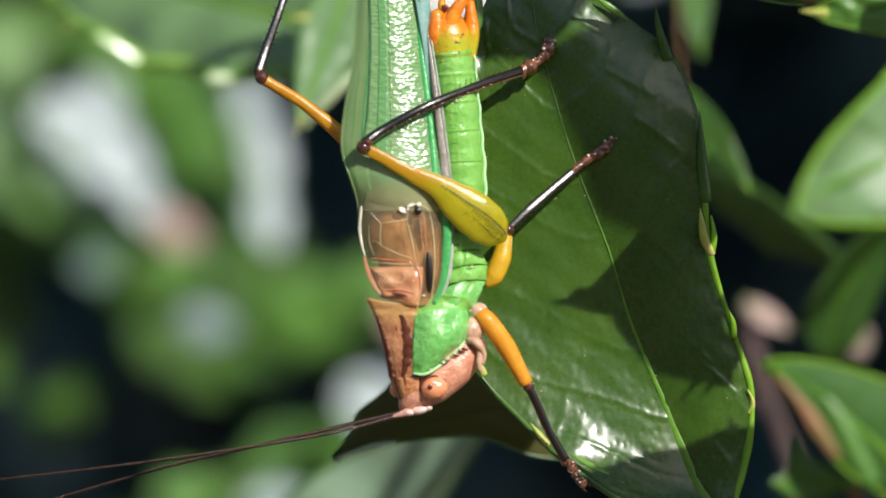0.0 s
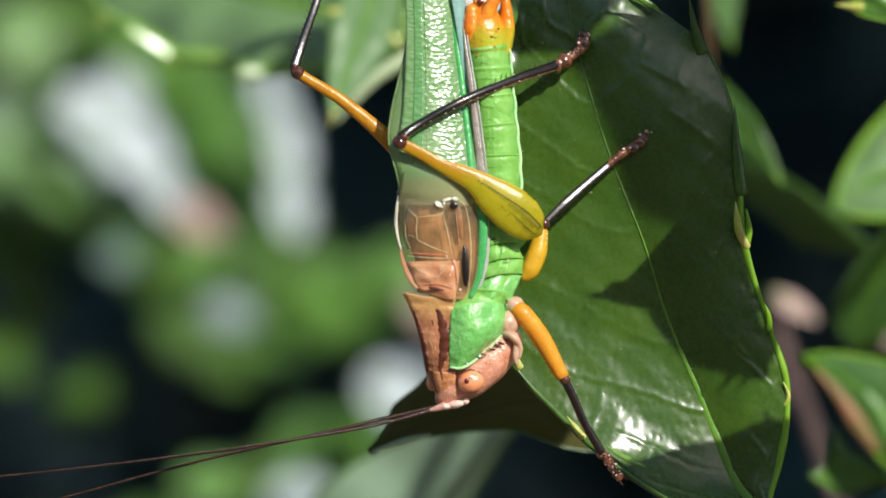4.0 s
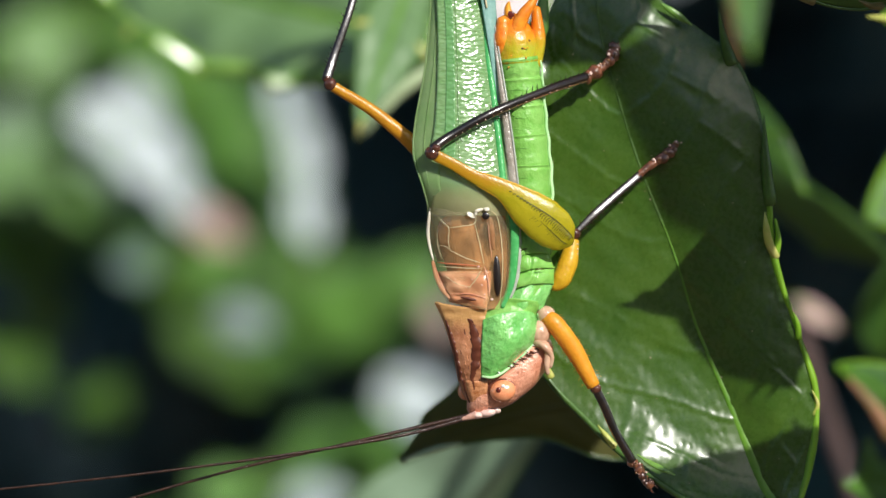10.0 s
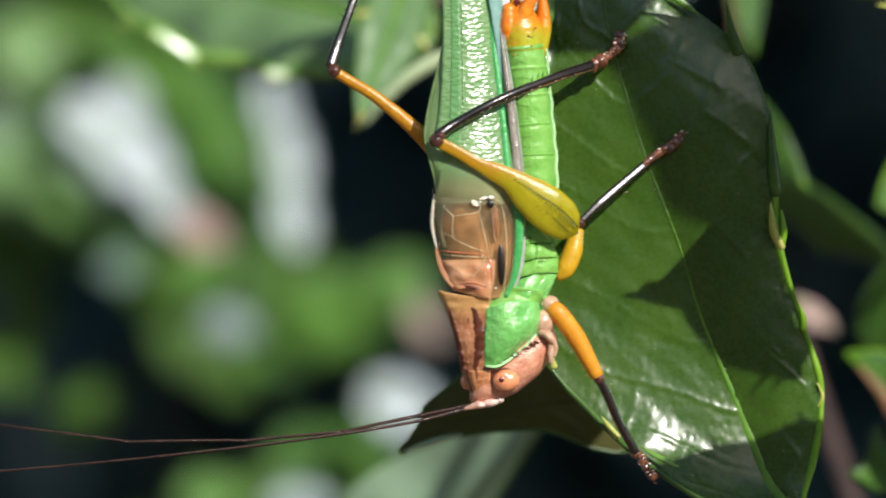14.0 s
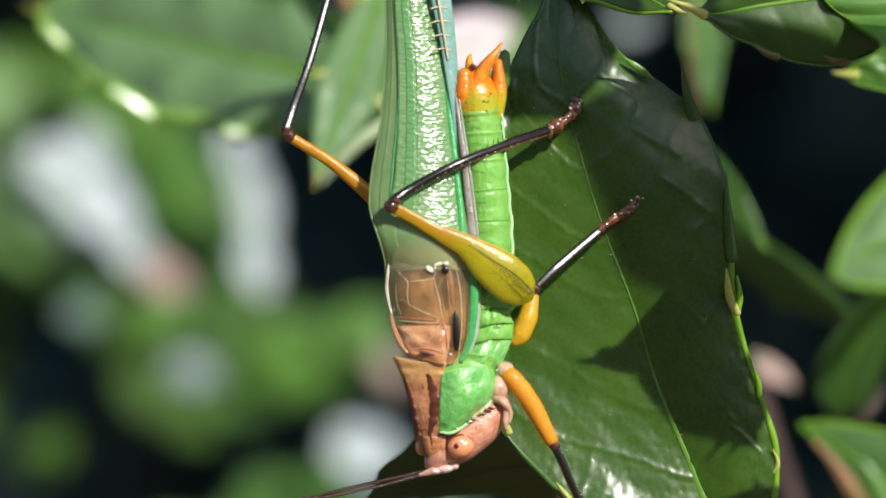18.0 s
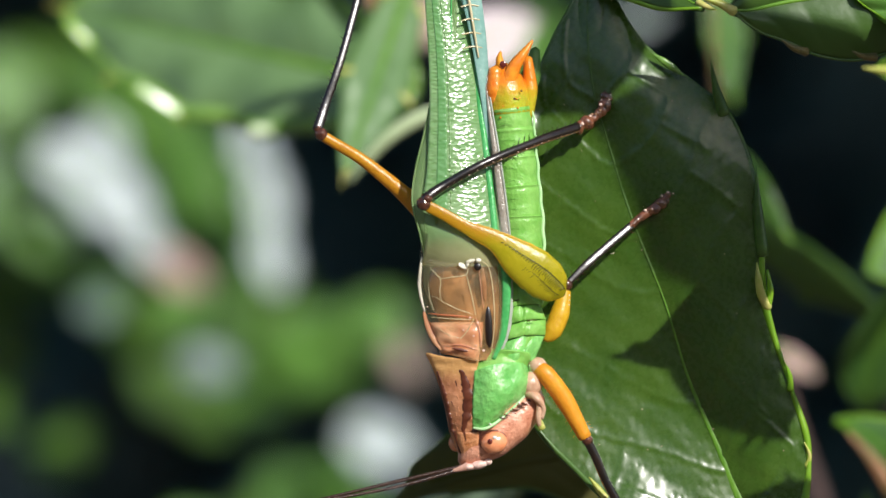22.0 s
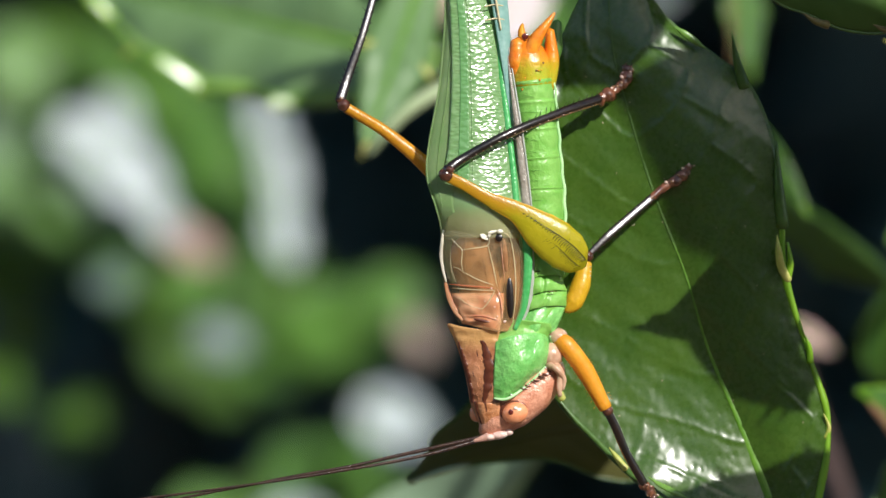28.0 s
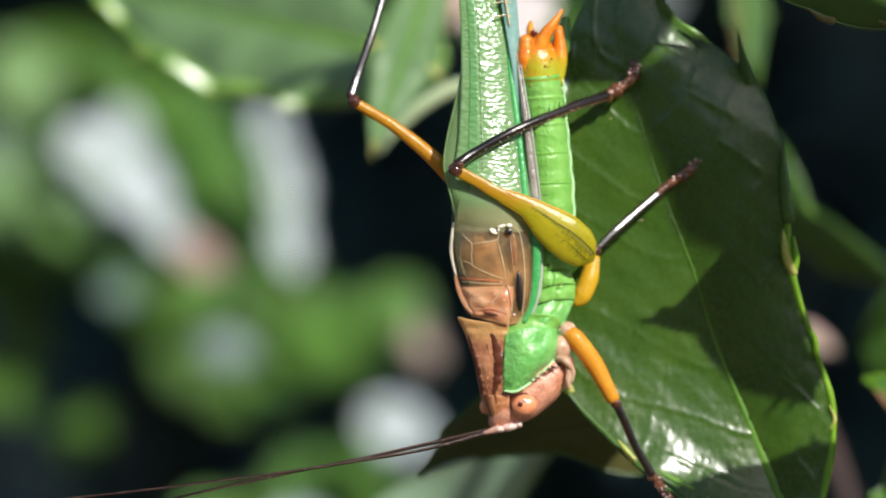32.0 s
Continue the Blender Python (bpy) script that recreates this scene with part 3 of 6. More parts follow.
for path in VEINS:
    for a, b in cr([(p[0], p[1], 0) for p in path], 60)[:, :2]:
        i, j = min(g.shape[0] - 1, int(a * (g.shape[0] - 1))), min(g.shape[1] - 1, max(0, int(b * (g.shape[1] - 1))))
        i0, i1, j0, j1 = max(0, i - 7), i + 8, max(0, j - 6), j + 7
        d2 = ((lane[i0:i1, j0:j1] - lane[i, j]) ** 2).sum(-1)
        ridge[i0:i1, j0:j1] = np.maximum(ridge[i0:i1, j0:j1], np.exp(-d2 / 0.022) - 0.4 * np.exp(-d2 / 0.12))
g[..., 1] -= 0.06 * ridge
main = part("leaf", grid_mesh(g, 0.28), LEAF_MAIN, branch, "large glossy dark green leaf lit by the sun and partly in shade", at=(16.3, -0.8, -13.6))
part("midrib", tube(mid[:152] + (0, -0.03, 0), [0.42, 0.30, 0.20, 0.12, 0.05, 0.025], 60, 12, 0.3), RIB, main, "light green midrib")
part("midrib", tube(mid[148:] + (0, 0.0, 0), [0.07, 0.06, 0.05, 0.05, 0.04], 60, 8, 0.5), VEIN, main, "thin dark green midrib")
# right edge: sunlit colour below the hook, shaded colour above it
part("rim", tube(right[16:158] + (0.02, 0.02, 0), [0.08, 0.16, 0.20, 0.12, 0.18, 0.09, 0.19, 0.13], 80, 8), RIM, main, "leaf edge coloured yellow-green as sunlit")
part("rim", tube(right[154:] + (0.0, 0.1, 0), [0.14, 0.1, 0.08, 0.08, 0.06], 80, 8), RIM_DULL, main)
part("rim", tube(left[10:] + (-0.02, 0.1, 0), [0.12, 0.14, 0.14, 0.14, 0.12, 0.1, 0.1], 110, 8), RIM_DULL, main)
part("petiole", tube([(16.0, -0.75, -13.2), (17.0, -0.3, -14.2), (19, 2, -16.8), (24, 7, -18.6), (29.5, 9, -19)], [0.42, 0.5, 0.5, 0.55, 0.6], 24, 10), PETIOLE, main, "reddish brown leaf stalk")
for pts, r, m in (
    ([(16.45, -0.4, -8.1), (16.6, -0.5, -7.6), (16.35, -0.6, -7.0)], (0.13, 0.10, 0.02), SPINE),
    ([(15.75, -0.3, -4.7), (15.7, -0.5, -4.0), (15.42, -0.6, -3.35)], (0.16, 0.12, 0.02), RIM),
    ([(14.75, -0.2, -1.0), (14.42, -0.5, -0.35), (14.3, -0.7, 0.3), (14.22, -0.7, 1.05)], (0.2, 0.2, 0.16, 0.02), SPINE),
    ([(14.75, -0.2, -0.9), (14.85, -0.3, -0.2), (14.72, -0.3, 0.7)], (0.16, 0.15, 0.06), RIM),
    ([(14.5, -0.2, 1.4), (14.3, -0.3, 3.2), (14.2, -0.4, 5.4)], (0.3, 0.24, 0.02), RIM_DULL),
    ([(12.75, 0.4, 7.7), (12.4, 0.2, 9.0), (12.2, 0.1, 10.15)], (0.34, 0.16, 0.015), RIM_DULL),
    ([(7.45, -0.9, -9.5), (7.05, -0.8, -9.0), (6.7, -0.8, -8.55)], (0.16, 0.14, 0.02), SPINE),
    ([(4.6, 0.3, -6.4), (4.45, 0.2, -6.0), (4.4, 0.2, -5.6)], (0.2, 0.14, 0.02), SPINE),
):
    part("spine", tube(pts, r, 12, 10), m, main, "pointed yellow-green leaf spine")

# glossy strip added for the white glint along the left margin
part("margin_glint", tube([(8.45, -1.25, -9.85), (9.0, -1.5, -10.2), (9.6, -1.7, -10.5), (10.15, -1.8, -10.75)], [0.03, 0.13, 0.14, 0.04], 20, 12, 0.5, (0.237, -0.928, 0.286)), RIM_GLOSS, main, "glossy strip added for a glint on the leaf margin")
specks = []
for i in range(46):
    a, b = rng.integers(22, 240), rng.integers(8, 112)
    r = rng.uniform(0.012, 0.034)
    specks.append(ball(g[a, b] + (0, -0.01, 0), (r, r * 0.6, r), (0, 0, 0), 5, 6))
tagged(part("dust", join(*specks), TAN, main, "pale dust specks on the leaf"), kind="stuff")

olive = station_leaf(branch, [((-2.28, -10.49), (-2.28, -10.49), (-2.28, -10.49)), ((-1.81, -9.7), (-1.68, -10.07), (-1.49, -10.3)), ((-1.39, -9.07), (-0.89, -9.7), (-0.5, -9.99)), ((-1.18, -8.39), (0.03, -9.33), (0.55, -9.75)), ((-0.16, -7.57), (1.86, -8.8), (2.39, -9.53)), ((0.94, -6.65), (3.96, -8.27), (4.48, -9.53)), ((3.42, -6.04), (5.79, -8.0), (6.85, -10.36)), ((6.05, -5.64), (7.63, -7.73), (8.68, -10.22)), ((10.25, -7.72), (10.25, -7.72), (10.25, -7.72))], (12, 15), LEAF_OLD, RIM_DULL, "dark olive leaf seen from its shaded side", 0.05, 0.6, stalk=(17.4, 0.6, -14.5), rib=LEAF_OLD)
part("rim", tube([(-2.18, 11.7, -10.45), (-1.42, 11.9, -10.21), (-0.5, 12, -9.92), (0.54, 12.2, -9.68)], [0.04, 0.13, 0.16, 0.05], 24, 8), RIM_PALE, olive, "pale curled edge of the leaf tip")
station_leaf(branch, [((5.17, -9.28), (5.17, -9.28), (5.17, -9.28)), ((3.61, -9.57), (4.37, -9.85), (4.6, -10.19)), ((1.19, -10.0), (3.33, -11.13), (3.75, -11.42)), ((-1.65, -11.01), (1.48, -12.7), (2.85, -12.84)), ((-4.49, -12.72), (-0.22, -14.42), (1.91, -14.27)), ((-6.76, -15.29), (-1.92, -16.41), (0.64, -16.12)), ((-7.32, -17.85), (-3.62, -18.41), (-1.63, -18.4)), ((-5.89, -20.12), (-5.89, -20.12), (-5.89, -20.12))], (46, 52), LEAF_GREY, RIM_DULL, "broad leaf below with a pale sheen over one half", 0.03, 1.0, 0.01, stalk=(-6, 60, -40), glint=(-2.5, -13.29, 3.4, 2.6, 0.5, 2), cup=-0.5, rib=LEAF_GREY)
tipped = station_leaf(branch, [((12.81, 12.35), (12.81, 12.35), (12.81, 12.35)), ((13.31, 12.9), (13.68, 12.27), (14.18, 11.34)), ((15.06, 14.4), (15.44, 12.64), (15.56, 10.84)), ((17.07, 15.64), (17.07, 12.89), (16.94, 10.24)), ((19.07, 16.14), (18.82, 13.14), (18.81, 10.08)), ((21.33, 15.89), (20.82, 13.26), (20.82, 10.76)), ((23.33, 14.88), (23.08, 13.38), (23.07, 11.75)), ((25.33, 13.63), (25.33, 13.63), (25.33, 13.63))], (-4, -3), LEAF, RIM_DULL, "dark green leaf with a yellow tip spine", 0.1, 0.6, stalk=(31, 6, 18))
part("spine", tube([(13.11, -4.0, 12.2), (12.43, -4.1, 12.57), (11.36, -4.3, 12.93)], [0.24, 0.17, 0.03], 14, 10), SPINE, tipped, "yellow spine at the leaf's tip")
for a, b in [((16.31, 10.41), (15.16, 10.94)), ((19.36, 10.18), (18.31, 10.43))]:
    part("spine", tube([(a[0], -4.0, a[1]), ((a[0] + b[0]) / 2, -4.4, (a[1] + b[1]) / 2 - 0.1), (b[0], -4.6, b[1])], [0.2, 0.15, 0.02], 10, 8), SPINE_OLD, tipped, "dull brown leaf spine")
forked = station_leaf(branch, [((23.27, 8.12), (23.27, 8.12), (23.27, 8.12)), ((21.89, 8.36), (22.91, 8.53), (23.63, 8.41)), ((20.24, 8.73), (22.67, 8.9), (23.64, 8.89)), ((18.98, 9.1), (22.42, 9.26), (23.64, 9.14)), ((18.79, 9.58), (22.3, 9.62), (23.64, 9.62)), ((20.0, 10.23), (22.18, 10.16), (23.64, 10.23)), ((20.45, 10.94), (22.29, 10.89), (23.89, 10.94)), ((19.67, 11.92), (22.3, 11.87), (24.55, 11.86)), ((18.44, 12.89), (21.82, 12.88), (24.83, 12.63)), ((17.86, 14.42), (20.87, 14.42), (24.38, 14.41))], (-16.5, -16.5, -16.5, -16.5, -16.5, -16.5, -12, -4.5, -4, -3), LEAF_PALE, RIM, "glossy green leaf with a cream-tipped side spine", 0.03, 0.4, stalk=(31, 2, 16), glint=(20.24, 9.72, 0.5, 0.4, 1.0, 4))
part("spine", tube([(19.22, -16.5, 9.36), (18.69, -16.6, 9.39), (18.11, -16.7, 9.46)], [0.24, 0.15, 0.03], 12, 10), SPINE, forked, "cream-tipped leaf spine")
holly_leaf(branch, (2.5, 6, 17.5), (12.4, -1, 12.3), (0.2, -1, 0.6), 2.4, 3, 0.05, 0.04, 0.15, LEAF, RIM, wave=0.08, spine_length=0.6, stalk=(-8, 12, 22), label="glossy green leaf with a bright rim")
holly_leaf(branch, (-3, 6, 15.5), (9, 3, 14.6), (0.1, -1, 0.1), 1.9, 3, 0.05, 0.04, 0.15, LEAF, RIM, wave=0.05, spine_length=0.6, stalk=(-9, 12, 22))
sheen = station_leaf(branch, [((17.0, 0.72), (17.0, 0.72), (17.0, 0.72)), ((17.45, 2.01), (17.5, 1.22), (17.56, 0.5)), ((18.36, 3.47), (18.47, 1.78), (18.35, 0.38)), ((19.48, 4.71), (19.71, 2.34), (19.71, 0.34)), ((20.5, 5.73), (21.06, 2.91), (21.24, 0.38)), ((21.97, 6.74), (22.87, 3.58), (23.32, 0.65)), ((25.57, 4.26), (25.57, 4.26), (25.57, 4.26))], (-42, -34), LEAF_SHINE, RIM, "smooth grey-green leaf with a yellowish edge", 0.02, 1.1, 0.0, stalk=(30, 8, -2), glint=(20.61, 2.28, 2.2, 1.5, 0.8, 6))
part("spine", tube([(22.52, -13.0, 6.48), (22.15, -13.0, 6.68), (21.76, -13.1, 6.9)], [0.32, 0.22, 0.04], 10, 8), SPINE, forked, "cream-tipped leaf spine")
edged = station_leaf(branch, [((16.08, -5.35), (16.08, -5.35), (16.08, -5.35)), ((16.59, -5.24), (16.54, -5.54), (16.59, -5.77)), ((17.7, -5.24), (17.7, -6.16), (17.47, -6.78)), ((19.54, -5.58), (19.31, -7.43), (18.27, -8.01)), ((21.39, -6.23), (20.92, -8.82), (19.31, -9.55)), ((23.23, -7.2), (22.54, -10.2), (20.92, -10.66)), ((24.61, -12.05), (24.61, -12.05), (24.61, -12.05))], (-34, -30), LEAF_MATT, RIM, "matt green leaf with a yellow fold and a brown dry edge", 0.05, 0.7, stalk=(33, 15, -40))
part("fold", tube([(18.55, -34.6, -6.68), (19.1, -34.6, -7.53), (19.63, -34.6, -8.57), (20.48, -34.6, -10.23)], [0.12, 0.36, 0.42, 0.36], 24, 10, 0.5), LEAF_PALE, edged, "yellow-green fold along the leaf")
part("dry_edge", tube([(16.58, -34.4, -5.85), (17.5, -34.4, -6.87), (18.26, -34.4, -8.0), (19.06, -34.4, -9.15)], [0.08, 0.22, 0.36, 0.2], 24, 10, 0.5), PETIOLE, edged, "brown dry edge")
hanging = station_leaf(branch, [((22.22, -6.62), (22.22, -6.62), (22.22, -6.62)), ((21.21, -5.81), (22.07, -5.75), (23.22, -5.81)), ((20.78, -4.31), (22.16, -4.32), (23.94, -4.32)), ((21.41, -2.88), (22.79, -2.88), (24.52, -2.59)), ((22.36, -1.44), (23.66, -1.3), (25.38, -0.87)), ((23.37, -0.29), (24.52, -0.01), (25.96, 0.28)), ((25.67, 1.43), (25.67, 1.43), (25.67, 1.43))], (55, 50), LEAF_MATT, RIM_DULL, "smooth green leaf hanging in the shade", stalk=(31, 6, 8))
station_leaf(branch, [((16.54, -10.37), (16.54, -10.37), (16.54, -10.37)), ((17.17, -9.81), (17.12, -10.37), (17.12, -10.74)), ((17.61, -8.46), (17.7, -10.09), (17.7, -11.02)), ((18.05, -9.25), (18.29, -10.21), (18.28, -11.02)), ((18.87, -9.67), (18.98, -10.37), (18.98, -10.91)), ((19.92, -10.51), (19.92, -10.51), (19.92, -10.51))], (-30, -28), LEAF_PALE, RIM_DULL, "small light green leaf with a pointed lobe", stalk=(33, 15, -38))
holly_leaf(branch, (14.2, 45, 7.2), (17.7, 42, 1.8), (-0.6, -0.9, 0.0), 0.8, 2, 0.05, 0.04, 0.1, LEAF_MATT, detail=1, spine_length=0.4, stalk=(13.2, 62, 36), stalk_size=0.12)
holly_leaf(branch, (14.5, 58, 3.4), (23.4, 52, -2.4), (-0.9, -0.5, -0.3), 1.6, 2, 0.05, 0.04, 0.1, LEAF, detail=1, spine_length=0.4, stalk=(13.2, 62, 36), stalk_size=0.12)
holly_leaf(branch, (14.7, 62, 16.4), (15.65, 60, 8.9), (0.3, -1, 0.3), 1.05, 2, 0.05, 0.04, 0.1, LEAF_MATT, detail=1, spine_length=0.4, stalk=(14, 62, 38), stalk_size=0.35)
part("side_twig", tube([(28, 10, 60), (22, 40, 52), (14, 62, 38)], [0.7, 0.6, 0.5], 20, 10), TWIG, branch, "thin brown twig")
HV = np.array((0.237, -0.928, 0.286))


def fold(centre, along, length, width):
    """A small strip on a leaf's margin, turned halfway to the sun so that it glints."""
    t = unit(np.array(along, float) - np.dot(along, HV) * HV)
    b = np.cross(HV, t)
    c = np.array(centre, float)
    rows = [[c + t * length * u + b * width * w - HV * 0.10 * width * (abs(u) ** 2 * 2 + abs(w) ** 2) for w in (-1, -0.4, 0.4, 1)] for u in (-1, -0.5, 0, 0.5, 1)]
    return sheet(rows, 14, 10, 0.1)


TO_SUN = np.array((0.44, -0.72, 0.53)) / 0.9971


def towards_sun(x, z, k):
    return np.array((x, 0.2, z)) + TO_SUN * k


def sunward_leaf(stations, k, label, material=LEAF, rim=RIM_DULL, stalk=(31, 6, 30)):
    """An unseen broad leaf added between the main leaf and the sun to cast its shade; stations: left margin, rib and
    right margin where its shade falls; k: its way from there, per column.
    """
    l, m, r = (cr([towards_sun(*s[i], k[i]) for s in stations], 90) for i in range(3))
    m = m + TO_SUN * 0.3
    gg2, _ = blade_grid(m, l, r, lambda a, s, q: 0.04 * np.sin(np.pi * a), 12, 0.05)
    leaf = part("leaf", grid_mesh(gg2, 0.22), material, branch, label, at=m[0])
    part("midrib", tube(m, [0.3, 0.2, 0.08], 60, 8, 0.7), RIB, leaf)
    part("rim", tube(l, [0.1, 0.14, 0.1], 90, 8), rim, leaf)
    part("rim", tube(r, [0.1, 0.14, 0.1], 90, 8), rim, leaf)
    part("petiole", tube([m[0], m[0] + (3, 8, 4), stalk], [0.4, 0.45, 0.5], 20, 8), PETIOLE, leaf)
    return leaf


# unseen shade casters, outlined from the shadows they throw on the main leaf
SHADE_LEAF = "unseen broad leaf added to shade the main leaf"
sunward_leaf([((10.2, 9.5), (10.5, 9.55), (10.8, 9.5)), ((8.4, 8.6), (10.5, 8.9), (13.2, 8.85)), ((7.1, 7.8), (12, 8.0), (16.6, 8.0)), ((7.9, 6.4), (12.5, 6.5), (17.5, 6.4)),
              ((8.2, 5.3), (13, 5), (18.4, 4.5)), ((8.85, 3.8), (12.8, 3.4), (15.4, 3.6)), ((9.3, 2.0), (12.3, 2.0), (13.9, 2.2)), ((9.9, 0.75), (11.8, 0.55), (13.2, 0.5)), ((11.3, -0.4), (12.2, -0.6), (13.4, -0.8))], (62, 62, 62), SHADE_LEAF)
sunward_leaf([((5.2, 17), (5.5, 17), (5.8, 17)), ((3, 13.5), (5.5, 13.5), (10, 13.5)), ((2.6, 10.5), (5.3, 10.5), (9.4, 10.8)), ((3.2, 8.75), (5.3, 8.6), (7.6, 8.6)), ((4.2, 8.55), (5.4, 8.35), (6.8, 8.0))], (40, 40, 40), SHADE_LEAF)
sunward_leaf([((14.0, -1.2), (14.7, -4), (15.2, -7.3)), ((13.4, -1.2), (13.7, -4.2), (14.4, -7.25)), ((12.5, -1.9), (12.6, -4.2), (12.75, -6.5)), ((11.4, -2.75), (11.7, -3.9), (11.5, -5.2)), ((10.6, -2.95), (10.8, -3.5), (10.7, -4.15)), ((10.45, -3.4), (10.45, -3.5), (10.45, -3.6))], (34, 34, 34), SHADE_LEAF)
for b, a, w, k, sp, sc in (((15.6, -5.9), (12.2, -6.4), 0.95, 33, 3, 0.28), ((23.5, -11.6), (7.0, -12.3), 2.2, 38, 4, 0.06)):
    holly_leaf(branch, towards_sun(*b, k), towards_sun(*a, k), (0.3, -0.85, 0.45), w, sp, 0.04, 0.03, sc, LEAF, RIM_DULL, spine_length=0.7, blunt=0.7, stalk=(31, 6, 24), label="unseen leaf added to shade the main leaf", wave=0.02, bow=0.03)
part("side_twig", tube([(18.6, 78, -4.9), (18.9, 76, -6.6), (20.0, 74, -10), (24, 60, -22), (33, 20, -44)], [0.25, 0.5, 0.5, 0.6, 0.9], 30, 10), TWIG_DARK, branch, "thin reddish brown bare twig")

# ---- the branch behind, on the other side ----
behind = thing("holly_branch", (-36, 70, -900), "holly branch behind, with broad green spiny leaves", "branch")
part("stem", tube([(-36, 70, -900), (-44, 76, -300), (-34, 72, -60), (-37, 66, 0), (-30, 64, 36), (-12, 40, 34), (-6, 14, 26), (-4, 8, 22)], [5, 4, 2, 1.4, 1.1, 0.9, 0.8, 0.6], 90, 12), TWIG, behind)
broad = holly_leaf(behind, (-1.0, 47, 9.6), (-19.8, 57, 14.2), (0.14, -1, 0.22), 4.3, 4, 0.02, 0.02, 0.16, LEAF_SHINE, RIM_GLOSS, rim_size=3.0, spine_length=0.8, stalk=(-9, 50, 26), label="broad green leaf with a glinting edge", blunt=0.65)
narrow = holly_leaf(behind, (-1.2, 42, 15), (-4.6, 34, 4.6), (0.3, -1, 0.25), 1.7, 2, 0.05, 0.04, 0.12, LEAF_SHINE, RIM_DULL, spine_length=0.7, stalk=(-7, 18, 28), label="narrow green leaf with a pale edge")
part("rim", tube([(0.6, 33, 8.4), (-0.81, 33, 7.99), (-2.27, 33, 7.09), (-3.36, 33.2, 6.0), (-4.2, 33.6, 4.9)], [0.36, 0.40, 0.36, 0.3, 0.12], 30, 10), RIM_PALE, narrow, "pale curled leaf edge")

# more strips added where the leaf margins glint
part("margin_glint", tube([(9.62, 0.35, 10.42), (10.03, 0.35, 10.14), (10.51, 0.35, 9.81), (10.99, 0.35, 9.45)], [0.03, 0.15, 0.17, 0.03], 20, 12, 0.6), RIM_GLOSS, main, "glossy strip added for a glint on the leaf margin")
part("margin_glint", fold((-13.9, 50.2, 9.2), (1, 0, -0.62), 1.4, 0.36), RIM_GLOSS, broad, "glossy strip added for a glint on the leaf margin")
part("margin_glint", fold((-8.7, 48.0, 7.65), (1, 0, 0.1), 0.6, 0.26), RIM_PALE, broad, "pale curled leaf margin")
part("margin_glint", fold((-18.0, 54.0, 12.6), (1, 0, -1.0), 0.9, 0.30), RIM, broad, "pale curled leaf margin")

# ---- the katydid ----
K0 = (6.0, -0.3, 0.0)
bug = thing("katydid", K0, "green and brown katydid with orange and black legs, head down", "katydid")

RK = np.random.default_rng(5)
# abdomen, plate by plate
AX = cr([(3.55, -1.6, -0.8), (3.6, -1.7, 1.0), (3.55, -1.75, 3.0), (3.35, -1.75, 5.0), (3.2, -1.75, 6.9), (3.05, -1.8, 8.3), (3.0, -1.9, 9.6)], 10)
for i in range(7):
    a, b = AX[i], AX[i + 1]
    d = b - a
    r = 1.10 - 0.012 * i
    plate = part("abdomen_plate", tube([a - d * 0.05, a + d * 0.1, a + d * 0.5, a + d * 0.9, a + d * 1.05, a + d * 1.12], [r * (0.955 + 0.05 * q + 0.011 * math.sin(q * 19 + i)) for q in np.linspace(0, 1, 22)] + [r * 0.94], 34, 26, 1.12), GREEN, bug, "bright green ringed abdomen plate")
    for q in (0.28, 0.66):
        c = a + d * q
        w = RK.uniform(0.5, 0.85)
        part("abdomen_mark", tube([c + (-0.62, -1.0, 0.0), c + (-0.62 + w * 0.5, -1.18, 0.07 + RK.normal(0, 0.03)), c + (-0.62 + w, -1.17, 0.02)], [0.006, 0.014, 0.005], 7, 6, 0.2), MARK, plate)
part("abdomen_end", tube([AX[7] - (0, 0, 0.1), AX[8] + (-0.02, 0, 0), AX[9] + (-0.08, 0, -0.2), AX[9] + (-0.1, -0.05, 0.25)], [1.03, 0.98, 0.74, 0.3], 18, 22, 1.1), TAIL, bug, "yellow-orange glossy end of the abdomen")
part("tail_lobe", tube([(3.75, -1.2, 8.2), (4.1, -1.1, 9.4), (4.3, -1.0, 10.6)], [0.3, 0.46, 0.2], 14, 14, 0.6), LEAF_PALE, bug, "yellow-green lobe behind the tail")
part("tail_pit", ball((2.84, -2.5, 9.9), (0.16, 0.05, 0.15), (0, 20, 0)), PUPIL, bug, "dark pit between the tail prongs")
for i in range(9):
    c = (RK.uniform(2.7, 3.7), -2.88 + RK.uniform(0, 0.06), RK.uniform(7.4, 8.8))
    part("tail_fleck", ball(c, (0.05, 0.05, RK.uniform(0.03, 0.06)), (0, RK.uniform(0, 90), 0), 6, 8), DARK if i % 2 else ORANGE, bug)
part("abdomen_end", tube([(2.55, -2.35, 7.9), (2.45, -2.4, 8.7), (2.5, -2.4, 9.7)], [0.2, 0.42, 0.3], 12, 14), TIP, bug, "bright orange plate at the abdomen's end")
part("cercus", tube([(3.0, -2.4, 9.0), (3.35, -2.5, 9.8), (3.7, -2.5, 10.3), (4.15, -2.45, 10.95)], [0.36, 0.3, 0.22, 0.06], 14, 12), TIP, bug, "orange pointed cercus")
part("cercus", tube([(2.9, -1.3, 9.3), (2.7, -1.2, 10.1), (2.75, -1.1, 10.5)], [0.3, 0.18, 0.05], 12, 10), ORANGE, bug, "orange cercus")
